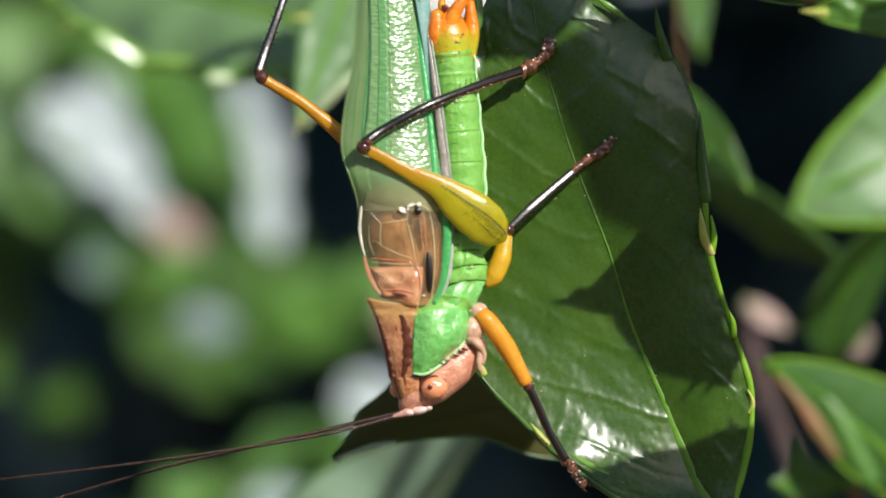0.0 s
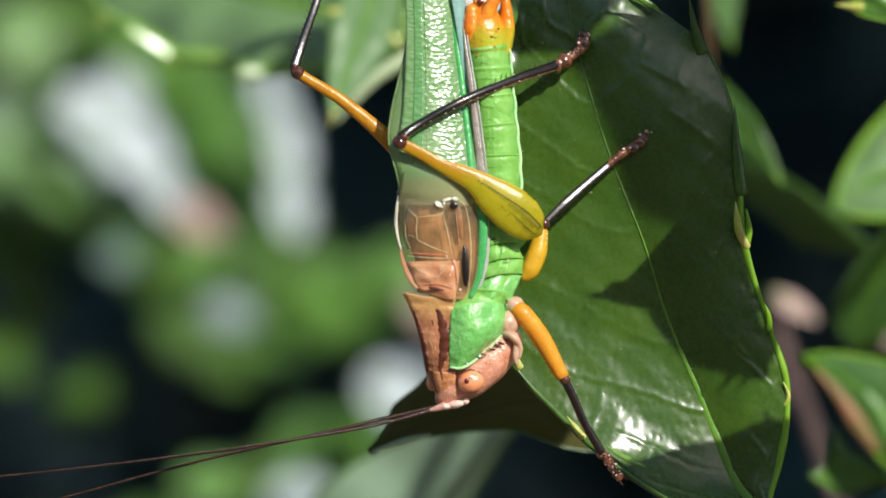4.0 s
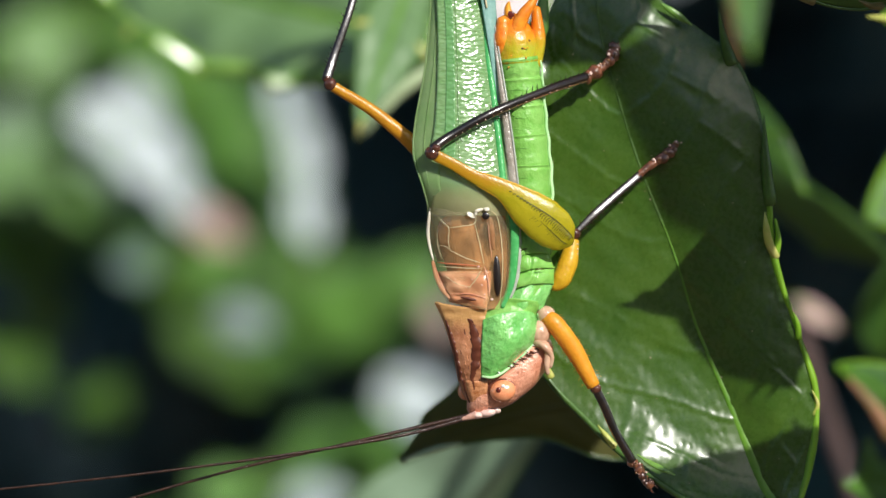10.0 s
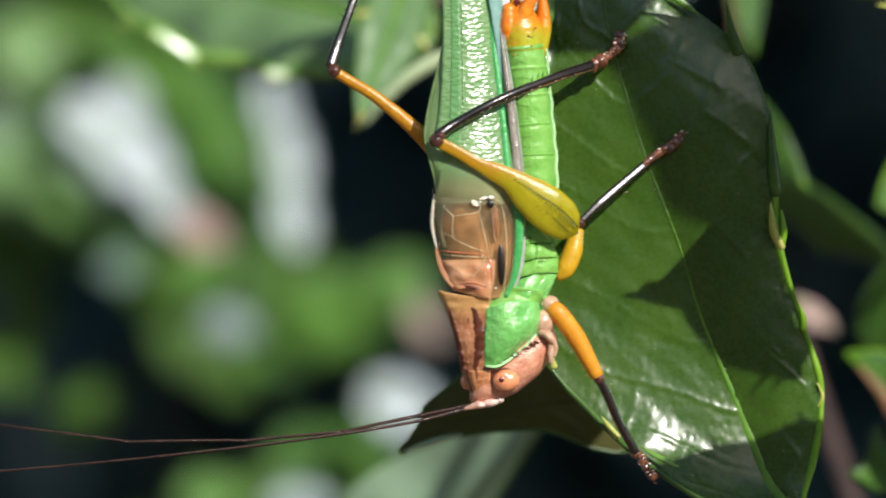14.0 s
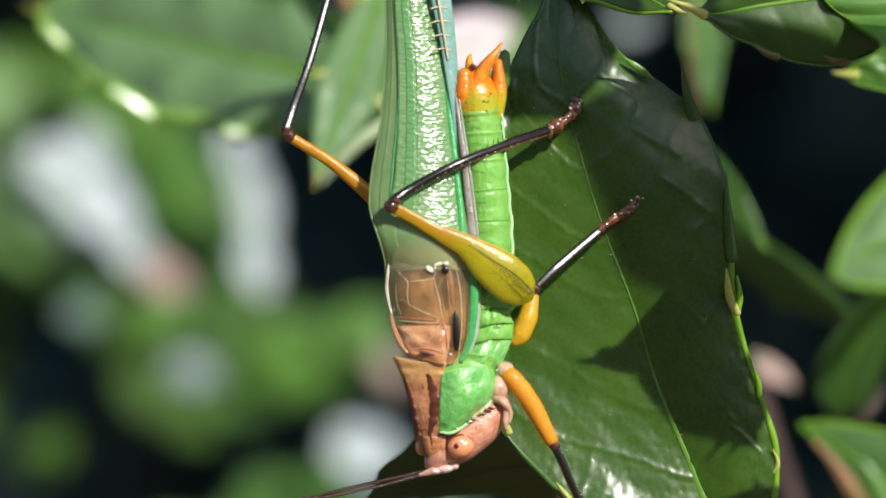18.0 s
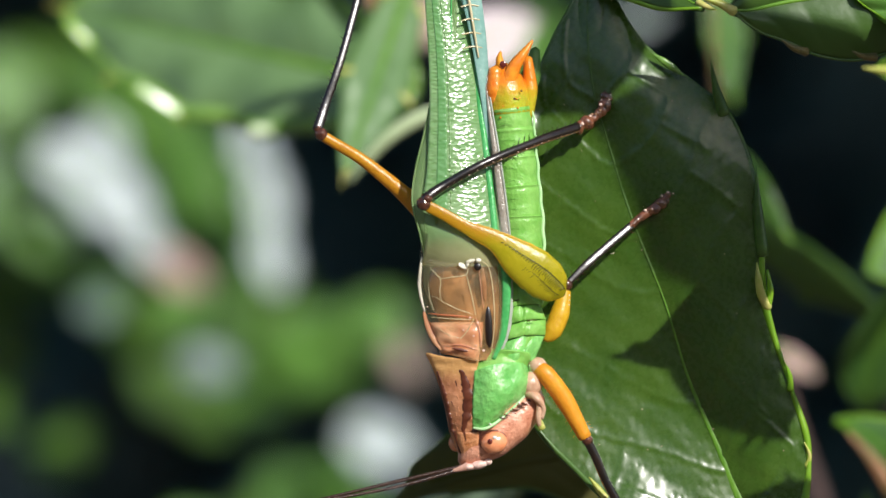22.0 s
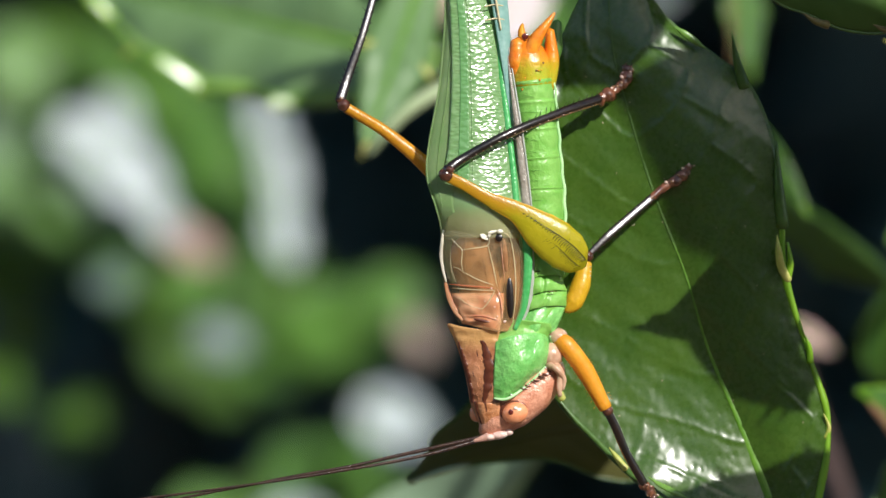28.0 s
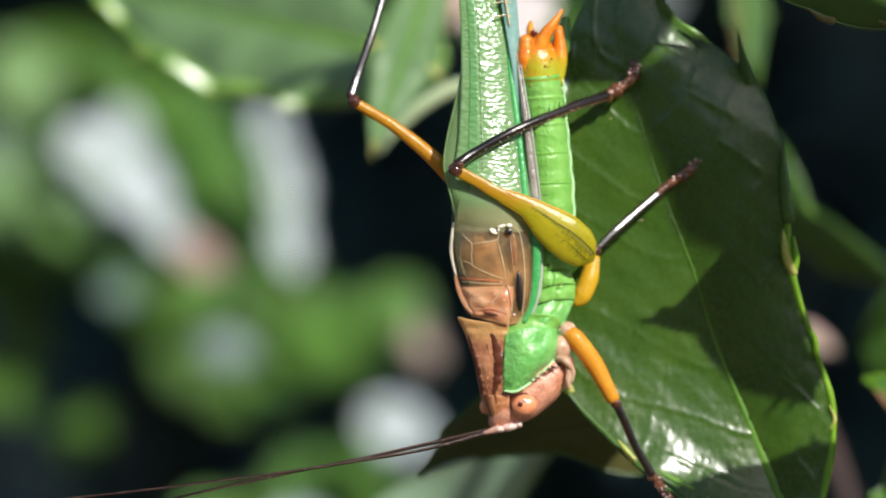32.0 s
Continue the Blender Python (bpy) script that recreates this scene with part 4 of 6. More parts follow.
part("underside_plate", tube([(3.9, -1.9, 7.6), (4.05, -1.9, 8.8), (3.95, -1.9, 10.2)], [0.3, 0.35, 0.2], 12, 12), TAIL, bug, "yellow plate under the abdomen's end")
part("side_membrane", tube([(c + (1.04 + 0.05 * (i % 2), -0.3, 0)) for i, c in enumerate(cr(AX[:8], 17))], [0.05, 0.08, 0.07, 0.05], 60, 8, 0.7), PALE, bug, "pale wavy membrane along the abdomen")
# thorax
TX = [
    [(2.6, -2.7, 0.3), (3.2, -3.0, 0.25), (3.9, -2.8, 0.1), (4.5, -2.1, 0.0)],
    [(2.75, -2.75, -0.8), (3.3, -3.05, -0.85), (4.05, -2.85, -0.95), (4.6, -2.1, -1.05)],
    [(2.75, -2.8, -1.8), (3.35, -3.15, -1.8), (4.2, -2.95, -1.85), (4.85, -2.1, -1.9)],
    [(2.65, -2.85, -2.7), (3.3, -3.2, -2.6), (4.1, -3.0, -2.5), (4.7, -2.1, -2.4)],
    [(2.4, -2.9, -3.45), (3.1, -3.2, -3.35), (3.8, -3.0, -3.2), (4.3, -2.1, -3.05)]]
gt = grid_of(TX, 70, 40)
tu, tv = np.meshgrid(np.linspace(0, 1, 40), np.linspace(0, 1, 70))
gt[..., 1] += 0.25
part("thorax_plate", grid_mesh(gt, 0.15), GREEN, bug, "bright green skin under the thorax plates")
TL = [(2.95, -0.1), (3.02, -1.0), (2.98, -1.75), (2.8, -2.45), (2.45, -3.55)]
TR = [(4.25, -0.3), (4.5, -0.85), (4.75, -1.5), (4.72, -2.2), (4.2, -3.4)]
for i in range(4):
    (x0, z0), (x1, z1) = TL[i], TR[i]
    (x2, z2), (x3, z3) = TL[i + 1], TR[i + 1]
    up = [(x0 + (x1 - x0) * q, -2.62 - 0.42 * math.sin(math.pi * (0.12 + 0.8 * q)) + 0.5 * q * q, z0 + (z1 - z0) * q + 0.12 * math.sin(3 * q)) for q in (0, 0.25, 0.5, 0.75, 1)]
    low = [(x2 + (x3 - x2) * q, -2.76 - 0.42 * math.sin(math.pi * (0.12 + 0.8 * q)) + 0.5 * q * q, z2 + (z3 - z2) * q + 0.12 * math.sin(3 * q)) for q in (0, 0.25, 0.5, 0.75, 1)]
    half = [tuple((np.array(a) + np.array(b)) / 2 + (0, -0.10, 0)) for a, b in zip(up, low)]
    tuck = [(x, y + 0.2, z + 0.02) for x, y, z in low]
    gq = grid_of([up, half, [tuple(np.array(p) * 0.92 + np.array(h) * 0.08) for p, h in zip(low, half)], tuck], 26, 26)
    qu, qv = np.meshgrid(np.linspace(0, 1, 26), np.linspace(0, 1, 26))
    gq[..., 1] += 0.10 * np.exp(-(((qu - 0.36 - 0.10 * i + 0.1 * qv) / 0.035) ** 2)) + 0.03 * np.sin(qu * 15 + i * 2) * np.sin(qv * 7)
    part("thorax_plate", grid_mesh(gq, 0.06), GREEN_LOBE if i == 3 else GREEN, bug, "overlapping bright green thorax plate")
for p in ([(3.15, -3.08, -0.72), (3.4, -3.12, -0.62), (3.6, -3.12, -0.6)], [(3.9, -3.15, -1.55), (4.1, -3.12, -1.5), (4.3, -3.0, -1.52)]):
    part("thorax_mark", tube(p, [0.02, 0.035, 0.015], 8, 6, 0.5), OLIVE, bug)
part("thorax", ball((2.9, -1.4, -2.2), (1.6, 1.3, 1.9)), PALE, bug, "pale green membrane between the plates")

# pronotum: brown saddle and green side lobe
PRO = [
    [(-0.62, -2.2, -3.0), (-0.35, -2.75, -3.05), (0.4, -3.25, -3.15), (1.1, -3.5, -3.25), (1.75, -3.45, -3.3)],
    [(-0.25, -2.1, -3.8), (-0.05, -2.65, -3.8), (0.5, -3.1, -3.8), (1.05, -3.32, -3.8), (1.62, -3.4, -3.85)],
    [(0.1, -2.0, -4.9), (0.22, -2.5, -4.9), (0.62, -2.98, -4.9), (1.05, -3.2, -4.9), (1.52, -3.35, -4.95)],
    [(0.3, -1.9, -5.8), (0.42, -2.4, -5.8), (0.72, -2.9, -5.8), (1.05, -3.15, -5.8), (1.46, -3.25, -5.85)],
    [(0.42, -1.8, -6.5), (0.52, -2.3, -6.5), (0.8, -2.75, -6.5), (1.05, -3.0, -6.5), (1.42, -3.1, -6.5)]]
gp = grid_of(PRO, 40, 36)
for i in range(40):
    gp[i, :, 1] += 0.035 * math.sin(i * 0.9) * np.sin(np.linspace(0, 9, 36) + i * 0.3)
gp[..., 1] = gp[:, -1:, 1] + (gp[..., 1] - gp[:, -1:, 1]) * 0.45
saddle = part("pronotum", grid_mesh(gp, 0.12), SADDLE, bug, "reddish brown saddle with two dark stripes and an amber flared edge")
part("saddle_stripe", strip(gp, [(0.24, 0.20), (0.45, 0.19), (0.7, 0.21), (1.0, 0.26)], [0.03, 0.13, 0.13, 0.11], 46, 0.02, 0.22, 1), DARK, saddle, "dark brown stripe along the saddle")
part("saddle_stripe", strip(gp, [(0.22, 0.70), (0.45, 0.84), (0.66, 0.86), (0.9, 0.76), (1.0, 0.74)], [0.04, 0.12, 0.125, 0.09, 0.05], 46, 0.02, 0.28, 2), DARK, saddle, "dark brown stripe along the saddle")
for i in range(9):
    a, b = 0.34 + 0.07 * i, RK.uniform(0.38, 0.66)
    part("saddle_fleck", strip(gp, [(a, b), (a + 0.03, b + RK.uniform(-0.04, 0.04)), (a + 0.06, b + 0.02)], [0.006, 0.016, 0.005], 10, 0.012, 0.5, 30 + i), DARK if i % 3 == 0 else BROWN, saddle)
LOBE = [
    [(1.55, -3.45, -3.75), (2.2, -3.62, -3.5), (3.0, -3.45, -3.38), (3.6, -3.0, -3.4), (3.95, -2.4, -3.5)],
    [(1.50, -3.42, -4.4), (2.2, -3.72, -4.3), (3.0, -3.6, -4.2), (3.75, -3.05, -4.2), (4.1, -2.3, -4.3)],
    [(1.46, -3.36, -5.1), (2.15, -3.66, -5.15), (2.9, -3.5, -5.0), (3.5, -3.0, -4.9), (3.8, -2.4, -4.9)],
    [(1.45, -3.28, -5.8), (2.05, -3.5, -5.85), (2.65, -3.3, -5.65), (3.1, -2.9, -5.4), (3.4, -2.4, -5.3)],
    [(1.45, -3.15, -6.28), (1.9, -3.3, -6.3), (2.35, -3.15, -6.1), (2.7, -2.85, -5.9), (2.95, -2.4, -5.7)]]
gl = grid_of(LOBE, 44, 44)
uu, vv = np.meshgrid(np.linspace(0, 1, 44), np.linspace(0, 1, 44))
gl[..., 1] += 0.10 * np.exp(-(((uu - 0.55) / 0.12) ** 2 + ((vv - 0.22) / 0.1) ** 2)) + 0.03 * np.sin(uu * 13 + vv * 5) * np.sin(vv * 11) + 0.012 * np.sin(uu * 27 - vv * 9) * np.sin(vv * 23 + uu * 6)
gl[..., 1] -= 0.10 * np.exp(-(((uu - 0.45) / 0.22) ** 2 + ((vv - 0.55) / 0.25) ** 2))
part("side_lobe", grid_mesh(gl, 0.14), GREEN_LOBE, bug, "glossy wrinkled green side lobe of the saddle")
part("neck_skin", sheet([[(1.3, -2.9, -2.7), (2.2, -3.1, -2.75), (3.2, -3.22, -2.85), (4.0, -2.85, -2.95)], [(1.35, -3.12, -3.2), (2.2, -3.16, -3.15), (3.2, -3.1, -3.15), (4.05, -2.75, -3.2)], [(1.4, -3.2, -3.75), (2.2, -3.24, -3.7), (3.2, -3.25, -3.6), (3.9, -2.5, -3.6)]], 16, 26, 0.06), GREEN, bug, "soft green skin between saddle and thorax")
part("lobe_rim", tube([(1.5, -3.3, -6.3), (1.95, -3.34, -6.34), (2.4, -3.18, -6.14), (2.95, -2.9, -5.72), (3.5, -2.7, -5.2), (3.95, -2.5, -4.7), (4.15, -2.4, -4.2), (4.0, -2.5, -3.5)], [0.05, 0.07, 0.07, 0.06, 0.06, 0.05, 0.05, 0.04], 40, 8), PALE, bug, "pale rim of the green lobe")
for q in (0.12, 0.3, 0.38, 0.52, 0.6, 0.72, 0.84):
    c = cr([(1.95, -3.42, -6.3), (2.95, -3.02, -5.72), (3.95, -2.6, -4.7), (4.15, -2.5, -3.9)], 50)[int(q * 49)]
    r = RK.uniform(0.03, 0.055)
    part("lobe_bead", ball(c, (r, r, r), (0, 0, 0), 6, 8), BEAD, bug)

# head
part("head", join(
    tube([(1.05, -2.1, -7.95), (1.5, -2.15, -7.35), (2.3, -2.05, -6.75), (3.2, -1.95, -6.0), (4.0, -1.85, -5.2), (4.35, -1.8, -4.75)],
         [0.3, 0.72, 0.98, 1.0, 0.78, 0.45], 34, 24, 1.05)), PINK, bug, "pinkish brown head pointing down")
part("crown", sheet([[(x, r[-1][1] + (y - r[-1][1]) * 0.6, z) for x, y, z in r] for r in [
    [(0.42, -1.3, -6.45), (0.52, -2.2, -6.45), (0.8, -2.85, -6.48), (1.1, -3.06, -6.5), (1.75, -3.12, -6.5)],
    [(0.6, -1.3, -7.0), (0.66, -2.1, -7.0), (0.9, -2.7, -7.0), (1.15, -2.88, -7.0), (1.72, -2.98, -7.0)],
    [(0.85, -1.5, -7.5), (0.9, -2.1, -7.5), (1.05, -2.5, -7.5), (1.2, -2.64, -7.5), (1.58, -2.75, -7.5)],
    [(1.0, -1.8, -7.95), (1.03, -2.1, -7.95), (1.1, -2.35, -7.95), (1.18, -2.4, -7.95), (1.25, -2.4, -7.95)]]], 18, 18, 0.1), BROWN, bug, "brown crown of the head")
for pts, r in (([(0.70, -2.86, -6.46), (0.82, -2.68, -6.95), (0.97, -2.5, -7.45), (1.08, -2.4, -7.8)], [0.11, 0.1, 0.07, 0.03]), ([(1.12, -3.06, -6.5), (1.2, -2.9, -7.0), (1.22, -2.68, -7.5)], [0.09, 0.06, 0.02]),
               ([(1.55, -3.02, -6.55), (1.5, -2.92, -6.95), (1.42, -2.72, -7.4)], [0.03, 0.06, 0.02])):
    part("crown_stripe", tube(pts, r, 14, 8, 0.4), DARK if r[0] > 0.05 else AMBER, bug, "dark stripe down the crown" if r[0] > 0.05 else "")
eye = part("eye", ball((2.42, -3.0, -6.95), (0.60, 0.44, 0.50), (0, -12, 0)), EYE, bug, "round orange eye")
brow = [(2.42 + 0.62 * math.cos(a), -3.02, -6.95 + 0.52 * math.sin(a)) for a in np.linspace(0.5, 3.6, 12)]
part("eye_ring", tube(brow, [0.02, 0.05, 0.06, 0.03], 40, 8, 0.7), DARK, eye, "dark rim round the eye")
# the eye's highlight, made as a small white lump
part("eye_glint", ball((2.45, -3.44, -6.72), (0.09, 0.03, 0.07)), BEAD, eye, "white highlight set on the eye")
part("pupil", ball((2.24, -3.41, -6.9), (0.11, 0.05, 0.13)), PUPIL, eye, "dark spot in the eye")
part("eye", ball((0.72, -1.3, -7.0), (0.32, 0.4, 0.40)), EYE, bug, "orange eye on the far side")
part("mouthparts", join(ball((1.75, -2.5, -7.95), (0.42, 0.3, 0.2), (0, -14, 0)), ball((1.3, -2.55, -8.05), (0.28, 0.25, 0.16)), ball((2.15, -2.5, -7.82), (0.2, 0.2, 0.16))), SOCKET, bug, "pale pink antenna sockets and brow")
for i in range(7):
    q = 0.42 + 0.09 * i + RK.uniform(-0.03, 0.03)
    c = np.array((1.75, -3.05, -6.42)) * (1 - q) + np.array((3.95, -2.72, -5.0)) * q + (0, -0.14 * math.sin(math.pi * q), 0.0)
    part("cheek_mark", tube([c, c + (0.12, -0.02, RK.uniform(-0.06, 0.0)), c + (RK.uniform(0.16, 0.4), 0.02, RK.uniform(-0.14, 0.02))], [0.03, RK.uniform(0.03, 0.07), 0.012], 8, 6, 0.6), DARK if i % 2 else KNEE, bug)
for pts in ([(4.2, -2.4, -4.7), (4.45, -2.7, -5.2), (4.4, -2.8, -5.8), (4.45, -2.7, -6.2)], [(3.9, -2.5, -4.8), (4.25, -2.9, -4.95), (4.6, -2.8, -5.4), (4.55, -2.7, -5.9)]):
    part("palp", tube(pts, [0.16, 0.17, 0.13, 0.09], 14, 10), FLESH, bug, "pinkish tan jointed palp")
part("throat", ball((4.05, -2.2, -4.35), (0.55, 0.6, 0.6)), FLESH, bug, "pinkish tan throat")

for i in range(26):
    q = RK.uniform(0.25, 0.95)
    axis = np.array((1.5, -2.15, -7.35)) * (1 - q) + np.array((4.1, -1.85, -5.1)) * q
    side = RK.uniform(-0.75, 0.5)
    r = 0.74 + 0.26 * math.sin(math.pi * min(1, q * 1.1))
    c = axis + np.array((0.55, 0, -0.6)) * side * r + (0, -r * 1.02 * math.sqrt(1 - side * side * 0.66), 0)
    s = RK.uniform(0.012, 0.035)
    part("freckle", ball(c, (s * 1.4, s, s), (0, RK.uniform(0, 90), 0), 5, 7), DARK if i % 3 else SOCKET, bug)

# antennae
ANT_A = part("antenna", tube([(1.1, -2.5, -8.1), (-1.9, -2.9, -8.9), (-5.9, -3.2, -9.6), (-10, -3.3, -10.2), (-16, -3.0, -10.95), (-24, -2.0, -11.8), (-30, 0, -12.4)], [0.10, 0.075, 0.068, 0.06, 0.055, 0.045, 0.04], 160, 8), ANT, bug, "very long thin dark brown antenna", at=(1.1, -2.5, -8.1))
BP = [(1.15, -2.3, -8.0), (-4.9, -2.55, -9.4), (-9.0, -2.5, -10.35), (-14.0, -2.3, -11.8), (-20.0, -1.6, -13.7), (-27.0, 0.0, -16.0)]
BR = [0.10, 0.07, 0.066, 0.058, 0.05, 0.04]
bend = cr(BP, 101)
ANT_B = []
for i in range(5):
    piece = bend[i * 20:i * 20 + 21]
    ANT_B.append(part("antenna", tube(piece, [BR[i], (BR[i] + BR[i + 1]) / 2, BR[i + 1]], 34, 8), ANT, bug, "jointed stretch of a very long thin dark antenna", at=piece[0]))
part("antenna_base", tube([(1.25, -2.6, -8.02), (0.95, -2.6, -8.12), (0.6, -2.62, -8.22)], [0.19, 0.14, 0.08], 12, 10), ANT_BASE, bug, "pinkish antenna base joint")
part("antenna_base", tube([(1.3, -2.2, -7.98), (0.95, -2.3, -8.07), (0.6, -2.36, -8.17)], [0.17, 0.12, 0.07], 12, 10), ANT_BASE, bug, "pinkish antenna base joint")

# near forewing: side field, green lines and grey edge
SL = 0.15  # how far the wings lean back, mm per mm
WL = [(-0.85, 3.6), (-0.68, 4.4), (-0.55, 5.5), (-0.45, 8), (-0.5, 10.5), (-0.65, 13.3), (-0.4, 16), (0.25, 18)]
WR = [(2.88, 1.25), (2.72, 3.0), (2.36, 6.0), (2.05, 8), (1.85, 10.2), (1.3, 13), (0.95, 16), (0.5, 18)]
rows = []
for (xl, zl), (xr, zr) in zip(WL, WR):
    rows.append([(xl + (xr - xl) * q, -3.35 - 0.62 * math.sin(math.pi * (0.38 + 0.6 * q)) + SL * max(0, zl + (zr - zl) * q - 2) + 0.5 * max(0, q - 0.8), zl + (zr - zl) * q) for q in (0, 0.2, 0.4, 0.6, 0.8, 1.0)])
WING_AT = (2.3, -3.0, -3.2)
near = part("forewing", sheet(rows, 90, 26, 0.05), WING, bug, "glossy net-veined green forewing", at=WING_AT)
def wing_line(q, r, m, name, label="", lift=0.04, k0=0):
    pts = [np.array(cr(row, 21)[int(q * 20)]) + (0, -lift, 0) for row in rows[k0:]]
    return part(name, tube(pts, r, 60, 8, 0.5), m, near, label)
wing_line(0.9, [0.16, 0.15, 0.14, 0.12, 0.08], WING_LINE, "wing_vein", "bright green vein")
wing_line(1.0, [0.1, 0.1, 0.08, 0.05], WING_EDGE, "wing_edge", "greyish wing edge")
band = [[tuple(p + (0, -0.02, 0)) for p in np.array(cr(row, 21))[3:7]] for row in rows]
part("wing_band", sheet(band, 90, 10, 0.02), WING_BAND, near, "smooth deep green band along the wing")
wing_line(0.36, [0.02, 0.03, 0.025, 0.02], WING, "wing_vein", "pale ridge beside the shining field", 0.02)

# dorsal field of the far forewing, a low translucent hump that shakes in song
DL = [(-0.55, -1.2), (-0.9, -0.2), (-1.0, 0.6), (-1.05, 1.3), (-1.3, 2.2), (-1.72, 3.5), (-1.68, 5.0), (-1.3, 7.5), (-1.12, 10.5), (-1.15, 13.3), (-0.9, 16), (-0.1, 18)]
DR = [(-0.2, -1.2), (-0.2, -0.2), (-0.15, 0.6), (-0.1, 1.3), (-0.5, 2.2), (-0.45, 3.5), (-0.35, 5.0), (-0.25, 7.5), (-0.25, 10.5), (-0.4, 13.3), (-0.2, 16), (0.3, 18)]
FAR_AT = (1.6, -2.6, -3.0)
lean = lambda z: SL * max(0, z - 2) + 0.75 * max(0, 1.9 - z)
far = part("forewing", sheet([[(a, -3.5 + lean(za), za), (a + 0.10, -3.62 + lean(za), za), ((a * 2 + b) / 3, -3.74 + lean(za), za), (b, -3.84 + lean(za), zb)] for (a, za), (b, zb) in zip(DL, DR)], 100, 16, 0.05), WING_DORSAL, bug, "translucent olive green upper forewing", at=FAR_AT)
part("wing_vein", tube([(a + 0.02, -3.6 + lean(z), z) for a, z in DL[2:]], [0.035, 0.045, 0.04, 0.03], 60, 8), WING_DORSAL, far, "thin ridge along the wing")
part("wing_vein", tube([(a * 0.62 + b * 0.38, -3.79 + SL * max(0, z - 2), z) for (a, z), (b, z2) in zip(DL[4:], DR[4:])], [0.02, 0.03, 0.02, 0.02], 60, 8), WING_DORSAL, far)
part("wing_vein", tube([(a * 0.3 + b * 0.7, -3.85 + SL * max(0, z - 2), z) for (a, z), (b, z2) in zip(DL[5:], DR[5:])], [0.03, 0.035, 0.03, 0.02], 60, 8), WING_LINE, far)

# mirror of the near forewing
ML = [(-0.85, 1.9), (-0.93, 1.05), (-1.0, 0.3), (-0.83, -1.0), (-0.5, -2.2), (-0.1, -3.0)]
MR = [(2.5, 1.9), (2.6, 1.15), (2.72, 0.3), (2.78, -1.0), (2.7, -2.2), (2.3, -3.3)]
mrows = [[(a, -2.75, z1), (a + (b - a) * 0.15, -3.3, z1), (a + (b - a) * 0.4, -3.55 - 0.1 * (i == 2), (z1 + z2) / 2), (a + (b - a) * 0.7, -3.68, z2), (b, -3.4, z2)] for i, ((a, z1), (b, z2)) in enumerate(zip(ML, MR))]
for i, lift in enumerate((0.0, 0.20, 0.12, 0.04)):
    mrows[i] = [(x, y - lift, z) for x, y, z in mrows[i]]
gm = grid_of(mrows, 60, 50)
mirror = part("wing_mirror", grid_mesh(gm, 0.02), MIRROR, bug, "clear tan singing membrane at the wing's base", at=WING_AT)
root = gm[3:, 13:49].copy()
ru, rv = np.meshgrid(np.linspace(0, 1, root.shape[1]), np.linspace(0, 1, root.shape[0]))
root[..., 1] += 0.34 + 0.05 * np.sin(ru * 9 + rv * 4) + 0.16 * np.exp(-(((ru - 0.62) / 0.16) ** 2 + ((rv - 0.3) / 0.25) ** 2)) + 1.4 * np.clip(0.22 - ru, 0, 1) + 1.5 * np.clip(0.16 - rv, 0, 1)
root[..., 0] += 0.10 * np.sin(rv * 11) * (1 - ru) ** 2
part("wing_root", grid_mesh(root, 0.04), WING_ROOT, mirror, "reddish brown wing root under the clear membrane")
part("mirror_top", sheet([[(-0.75, -3.6, 3.4), (0.4, -3.72, 2.95), (1.6, -3.68, 2.5), (2.85, -3.2, 1.9)], [(-0.6, -3.72, 2.4), (0.4, -3.95, 2.2), (1.6, -3.88, 1.95), (2.72, -3.35, 1.6)],
                            [(-0.7, -3.45, 1.5), (0.3, -3.86, 1.45), (1.5, -3.94, 1.4), (2.66, -3.5, 1.25)], [(-0.86, -3.0, 0.9), (0.2, -3.6, 0.88), (1.5, -3.84, 0.88), (2.6, -3.5, 0.88)]], 30, 26, 0.04), MIRROR_TOP, mirror, "olive translucent membrane")


def on_mirror(x, z, lift):
    """The place on the membrane at x and height z, lifted towards the viewer."""
    w = 1 / ((gm[..., 0] - x) ** 2 + (gm[..., 2] - z) ** 2 + 1e-5) ** 3
    return (x, float((gm[..., 1] * w).sum() / w.sum()) - lift, z)


